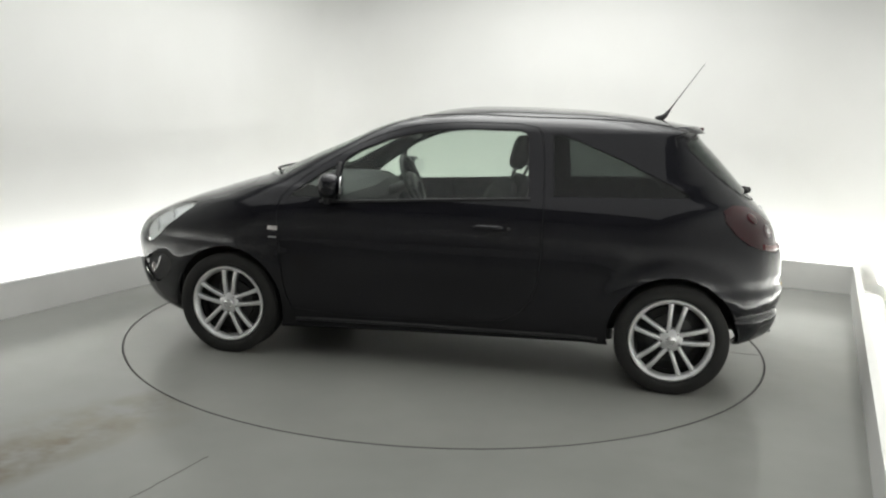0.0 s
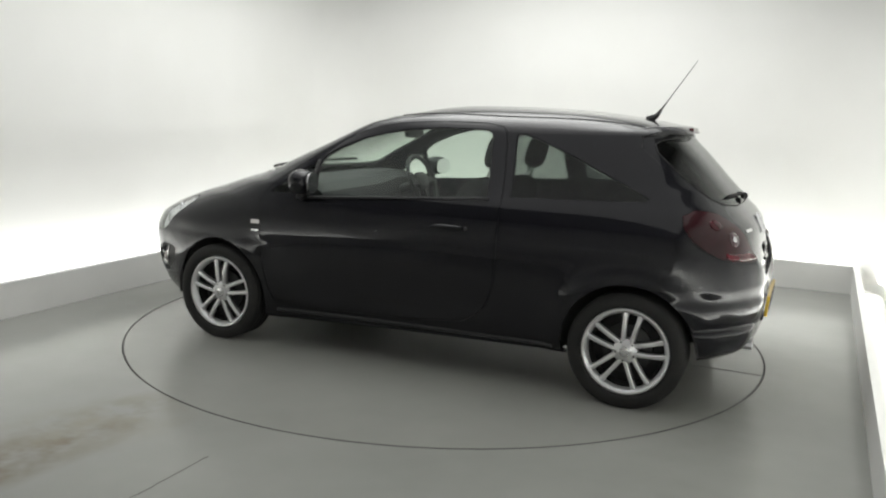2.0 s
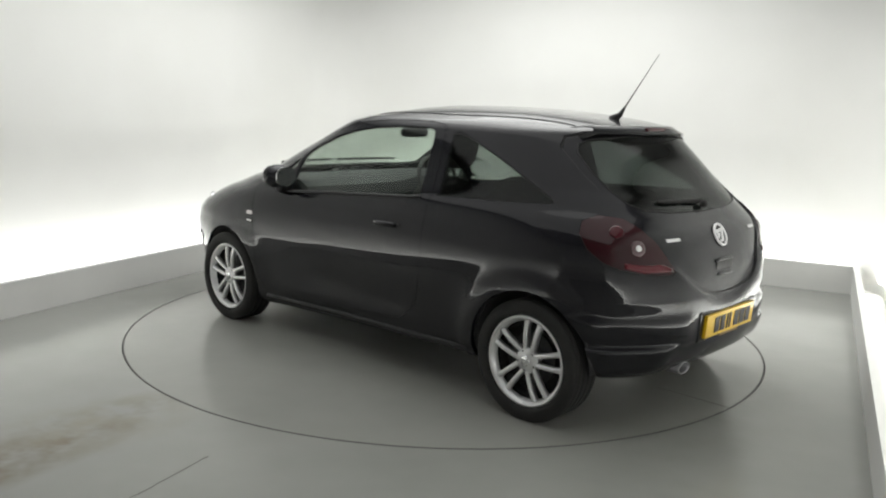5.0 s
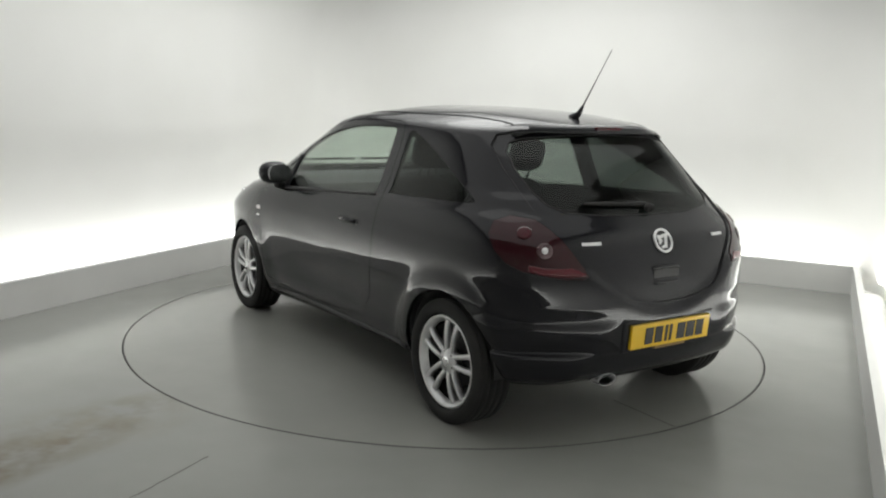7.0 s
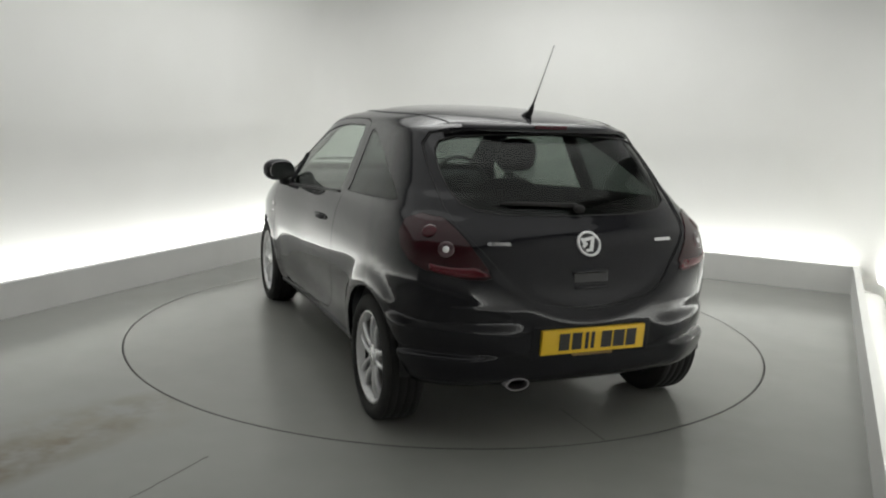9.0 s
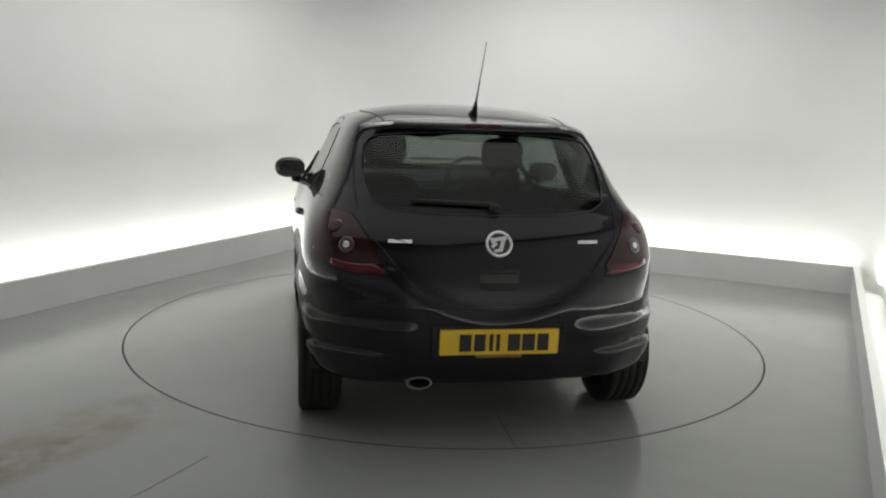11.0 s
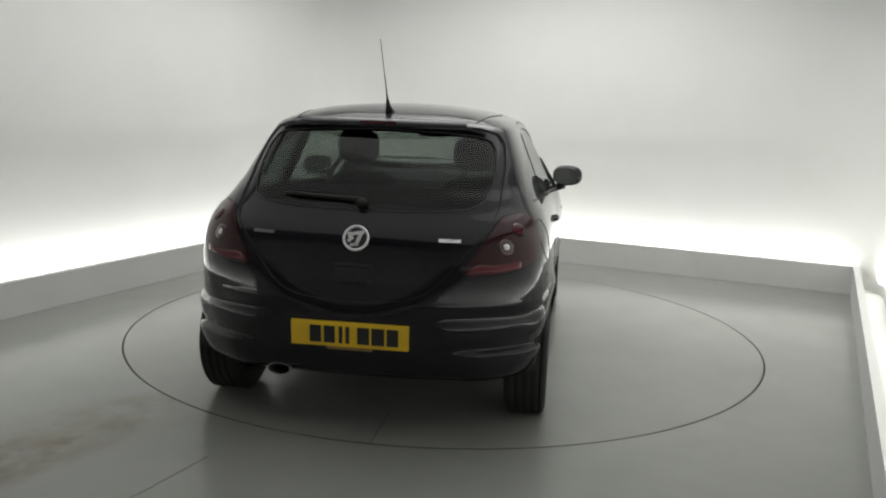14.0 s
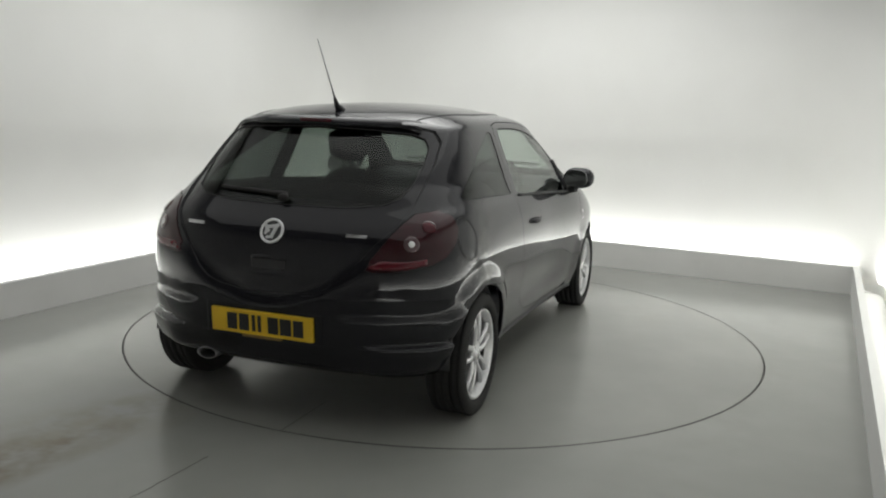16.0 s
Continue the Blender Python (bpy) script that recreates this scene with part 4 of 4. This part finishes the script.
BARREL = material("shaded_alloy", (0.06, 0.06, 0.06), 0.5, 0.5)


def build_wheels():
    w = build_wheel()
    w.matrix_basis = pose(HUB_R, 0.838, HUB_Z + 0.005, 0, -8.5, 0)
    for hx, s, a in ((HUB_F, 1, -2), (HUB_R, -1, 5), (HUB_F, -1, 33)):
        copy_thing(w, pose(hx, (0.838 if hx == HUB_R else 0.866) * s, HUB_Z + 0.005, 0, 0, 0 if s > 0 else 180) @ pose(0, 0, 0, 0, a, 0))
    for hx in (HUB_F, HUB_R):
        for s in (1, -1):
            bm = bmesh.new()
            rows = []
            for k in range(25):
                a = math.pi * (-0.05 + (1.10 if hx == HUB_F else 1.05) * k / 24)
                c, z = math.cos(a), math.sin(a)
                rows.append([bm.verts.new((r * c, y * s, r * z)) for r, y in ((0.346, 0.80 if hx == HUB_R else 0.825), (0.348, 0.50), (0.10, 0.50))])
            for p, q in zip(rows, rows[1:]):
                for i in range(2):
                    bm.faces.new((p[i], p[i + 1], q[i + 1], q[i]))
            thicken(part("wheel_well", bm, PLASTIC, car, m=pose(hx, 0, HUB_Z + 0.012)), 0.004)


def build_inside():
    # floor pan, between the wheels
    bm = bmesh.new()
    box(bm, 0.30, 3.02, -0.50, 0.50, 0.175, 0.30, 0.02)
    box(bm, -0.45, 0.40, -0.50, 0.50, 0.32, 0.42, 0.02)
    box(bm, 0.36, 2.15, -0.72, 0.72, 0.215, 0.30, 0.02)
    part("floor_pan", bm, PLASTIC, car, smooth=False)
    bm = bmesh.new()
    box(bm, -0.50, 0.30, -0.62, 0.62, 0.62, 0.66, 0.01)
    part("boot_floor", bm, TRIM, car, smooth=False)
    # dashboard
    bm = bmesh.new()
    rows = []
    for k in range(17):
        y = -0.66 + 1.32 * k / 16
        hood = 0.03 * math.exp(-((y + 0.35) / 0.16) ** 2)
        rows.append([bm.verts.new((x, y, z)) for x, z in ((2.36, 0.985), (2.15, 1.0), (1.98, 0.985 + hood), (1.90, 0.94 + hood), (1.88, 0.86), (1.95, 0.70), (2.05, 0.55), (2.36, 0.55))])
    for p, q in zip(rows, rows[1:]):
        for i in range(8):
            bm.faces.new((p[i], p[(i + 1) % 8], q[(i + 1) % 8], q[i]))
    bm.faces.new(rows[0])
    bm.faces.new(rows[-1][::-1])
    part("dashboard", bm, TRIM, car, "dark grey plastic dashboard", False)
    # steering wheel on the right
    bm = bmesh.new()
    R, r = 0.180, 0.015
    rows = []
    for k in range(32):
        a = 2 * math.pi * k / 32
        rows.append([bm.verts.new(((R + r * math.cos(b)) * math.cos(a), (R + r * math.cos(b)) * math.sin(a), r * math.sin(b))) for b in (2 * math.pi * j / 8 for j in range(8))])
    for k in range(32):
        p, q = rows[k], rows[(k + 1) % 32]
        for j in range(8):
            bm.faces.new((p[j], p[(j + 1) % 8], q[(j + 1) % 8], q[j]))
    sw = part("steering_wheel", bm, PLASTIC, car, "black three-spoke steering wheel", m=pose(1.72, -0.35, 0.955, 0, -66, 0))
    blob("boss", PLASTIC, sw, (0, 0, -0.01), (0.13, 0.16, 0.05), 3)
    for w in (box(bmesh.new(), -0.02, 0.02, 0.05, 0.175, -0.012, 0.004, 0.004), box(bmesh.new(), -0.02, 0.02, -0.175, -0.05, -0.012, 0.004, 0.004), box(bmesh.new(), -0.175, -0.05, -0.02, 0.02, -0.012, 0.004, 0.004)):
        part("wheel_spoke", w, PLASTIC, sw, smooth=False)
    bm = bmesh.new()
    bead(bm, [Vector((1.74, -0.35, 0.94)), Vector((1.98, -0.35, 0.84))], 0.035, 10)
    part("steering_column", bm, PLASTIC, car)
    # front seats
    for y in (0.35, -0.35):
        seat = blob("seat_cushion", FABRIC, car, (1.40, y, 0.563 + 0.035 * y), (0.52, 0.50, 0.20), 4, "dark fabric front seat", (0, -8, 0))
        blob("seat_back", FABRIC, seat, (-0.29, 0, 0.255), (0.17, 0.48, 0.58), 3.6, "", (0, -14, 0))
        blob("headrest", FABRIC, seat, (-0.41, 0, 0.708), (0.10, 0.25, 0.20), 3.2, "dark fabric headrest", (0, -6, 0))
        for d in (-0.05, 0.05):
            bm = bmesh.new()
            bead(bm, [Vector((-0.36, d, 0.48)), Vector((-0.41, d, 0.66))], 0.007, 8)
            part("headrest_post", bm, CHROME, seat)
    # rear bench and shelf
    bench = blob("rear_bench", FABRIC, car, (0.48, 0, 0.55), (0.50, 1.18, 0.20), 5, "dark fabric rear bench")
    blob("bench_back", FABRIC, bench, (-0.28, 0, 0.25), (0.15, 1.16, 0.52), 5, "", (0, -16, 0))
    bm = box(bmesh.new(), -0.36, 0.06, -0.58, 0.58, 0.955, 0.975, 0.006)
    part("parcel_shelf", bm, TRIM, car, smooth=False)
    # rear-view mirror
    rv = blob("rear_view_mirror", PLASTIC, car, (1.62, 0, 1.295), (0.045, 0.24, 0.065), 3.5, "black interior mirror")
    bm = bmesh.new()
    bead(bm, [Vector((0, 0, 0.02)), Vector((0.03, 0, 0.07))], 0.01, 8)
    part("mirror_stalk", bm, PLASTIC, rv)
    # headlining
    bm = bmesh.new()
    grid = {}
    for i in range(15):
        for j in range(9):
            x, y = 0.05 + 1.40 * i / 14, -0.46 + 0.92 * j / 8
            h, n, _, _ = SURF.ray_cast(Vector((x, y, 3)), Vector((0, 0, -1)))
            grid[i, j] = bm.verts.new((x, y, h.z - 0.035))
    for i in range(14):
        for j in range(8):
            bm.faces.new((grid[i, j], grid[i + 1, j], grid[i + 1, j + 1], grid[i, j + 1]))
    thicken(part("headlining", bm, HEADLINE, car, "pale grey headlining"), 0.006)


HEADLINE = material("headlining_cloth", (0.30, 0.30, 0.29), 0.95)


def build_small():
    # roof aerial
    bm = bmesh.new()
    h, n, _, _ = SURF.ray_cast(Vector((0.096, 0, 3)), Vector((0, 0, -1)))
    base = Vector((0.096, 0, h.z))
    d = Vector((-0.204, 0, 0.309)).normalized()
    bead(bm, [base + Vector((0.03, 0, -0.004)), base + d * 0.03, base + d * 0.075], [0.026, 0.014, 0.007], 14)
    foot = part("aerial_foot", bm, PLASTIC, car, "black roof aerial with thin mast")
    bm = bmesh.new()
    bead(bm, [base + d * 0.06, base + d * 0.12, base + d * 0.24, base + d * 0.40], [0.0055, 0.0036, 0.0024, 0.0016], 8)
    part("aerial_mast", bm, PLASTIC, foot)
    for s in (1, -1):
        # side repeater and small badge on the wing
        bm = bmesh.new()
        patch(bm, [on_side(x, z, s) for x, z in ((2.255, 0.748), (2.255, 0.772), (2.195, 0.772), (2.195, 0.748))], 0.004, 0.008)
        part("side_repeater", bm, LAMPW, car, "small clear side repeater", False)
        bm = bmesh.new()
        patch(bm, [on_side(x, z, s) for x, z in ((2.25, 0.705), (2.25, 0.713), (2.20, 0.713), (2.20, 0.705))], 0.002, 0.005)
        part("side_badge", bm, CHROME, car, "tiny chrome side badge", False)
        # roof gutter strips
        bm = bmesh.new()
        pts = []
        for k in range(24):
            x = 0.05 + 1.42 * k / 23
            y = 0.50 - 0.06 * ((x - 0.75) / 0.75) ** 2
            h, n, _, _ = SURF.ray_cast(Vector((x, y * s, 3)), Vector((0, 0, -1)))
            pts.append(h + n * 0.001)
        bead(bm, pts, 0.003, 6)
        part("roof_strip", bm, PLASTIC, car)
        # mud flap edge of the sill
        bm = bmesh.new()
        pts = []
        for k in range(20):
            x = 0.38 + 1.72 * k / 19
            p, q = on_side(x, 0.262 - 0.03 * k / 19, s)
            pts.append(p)
        bead(bm, pts, 0.012, 8)
        part("sill_trim", bm, PLASTIC, car)
    # round fuel flap on the right
    bm = bmesh.new()
    ring = [on_side(-0.168 + 0.088 * math.cos(a), 0.878 + 0.094 * math.sin(a), -1) for a in (2 * math.pi * k / 36 for k in range(36))]
    bead(bm, [p + n * 0.0005 for p, n in ring] + [ring[0][0] + ring[0][1] * 0.0005], 0.0022, 6)
    part("fuel_flap_joint", bm, DARK, car)
    # front wipers at the foot of the windscreen
    for y in (-0.5, 0.05):
        bm = bmesh.new()
        pts = []
        for k in range(9):
            h, n, _, _ = SURF.ray_cast(Vector((4, y + 0.5 * k / 8, 1.055)), Vector((-1, 0, 0)))
            pts.append(h + n * 0.012)
        bead(bm, pts, 0.009, 6)
        part("front_wiper", bm, PLASTIC, car)


build_body()
build_wheels()
build_inside()
build_small()


def motions():
    turn = [(0, 168.33), (2, 155.93), (4, 143.68), (6.5, 127.48), (9, 112.49), (11.5, 97.38), (14, 82.20), (16, 70.13)]
    place = Matrix.Translation((-1.4195, 0.1310, 0))
    walk(car, [(t, pose(0, 0, 0, 0, 0, a) @ place) for t, a in turn])
    walk(turntable, [(t, pose(0, 0, 0, 0, 0, a)) for t, a in turn])


motions()
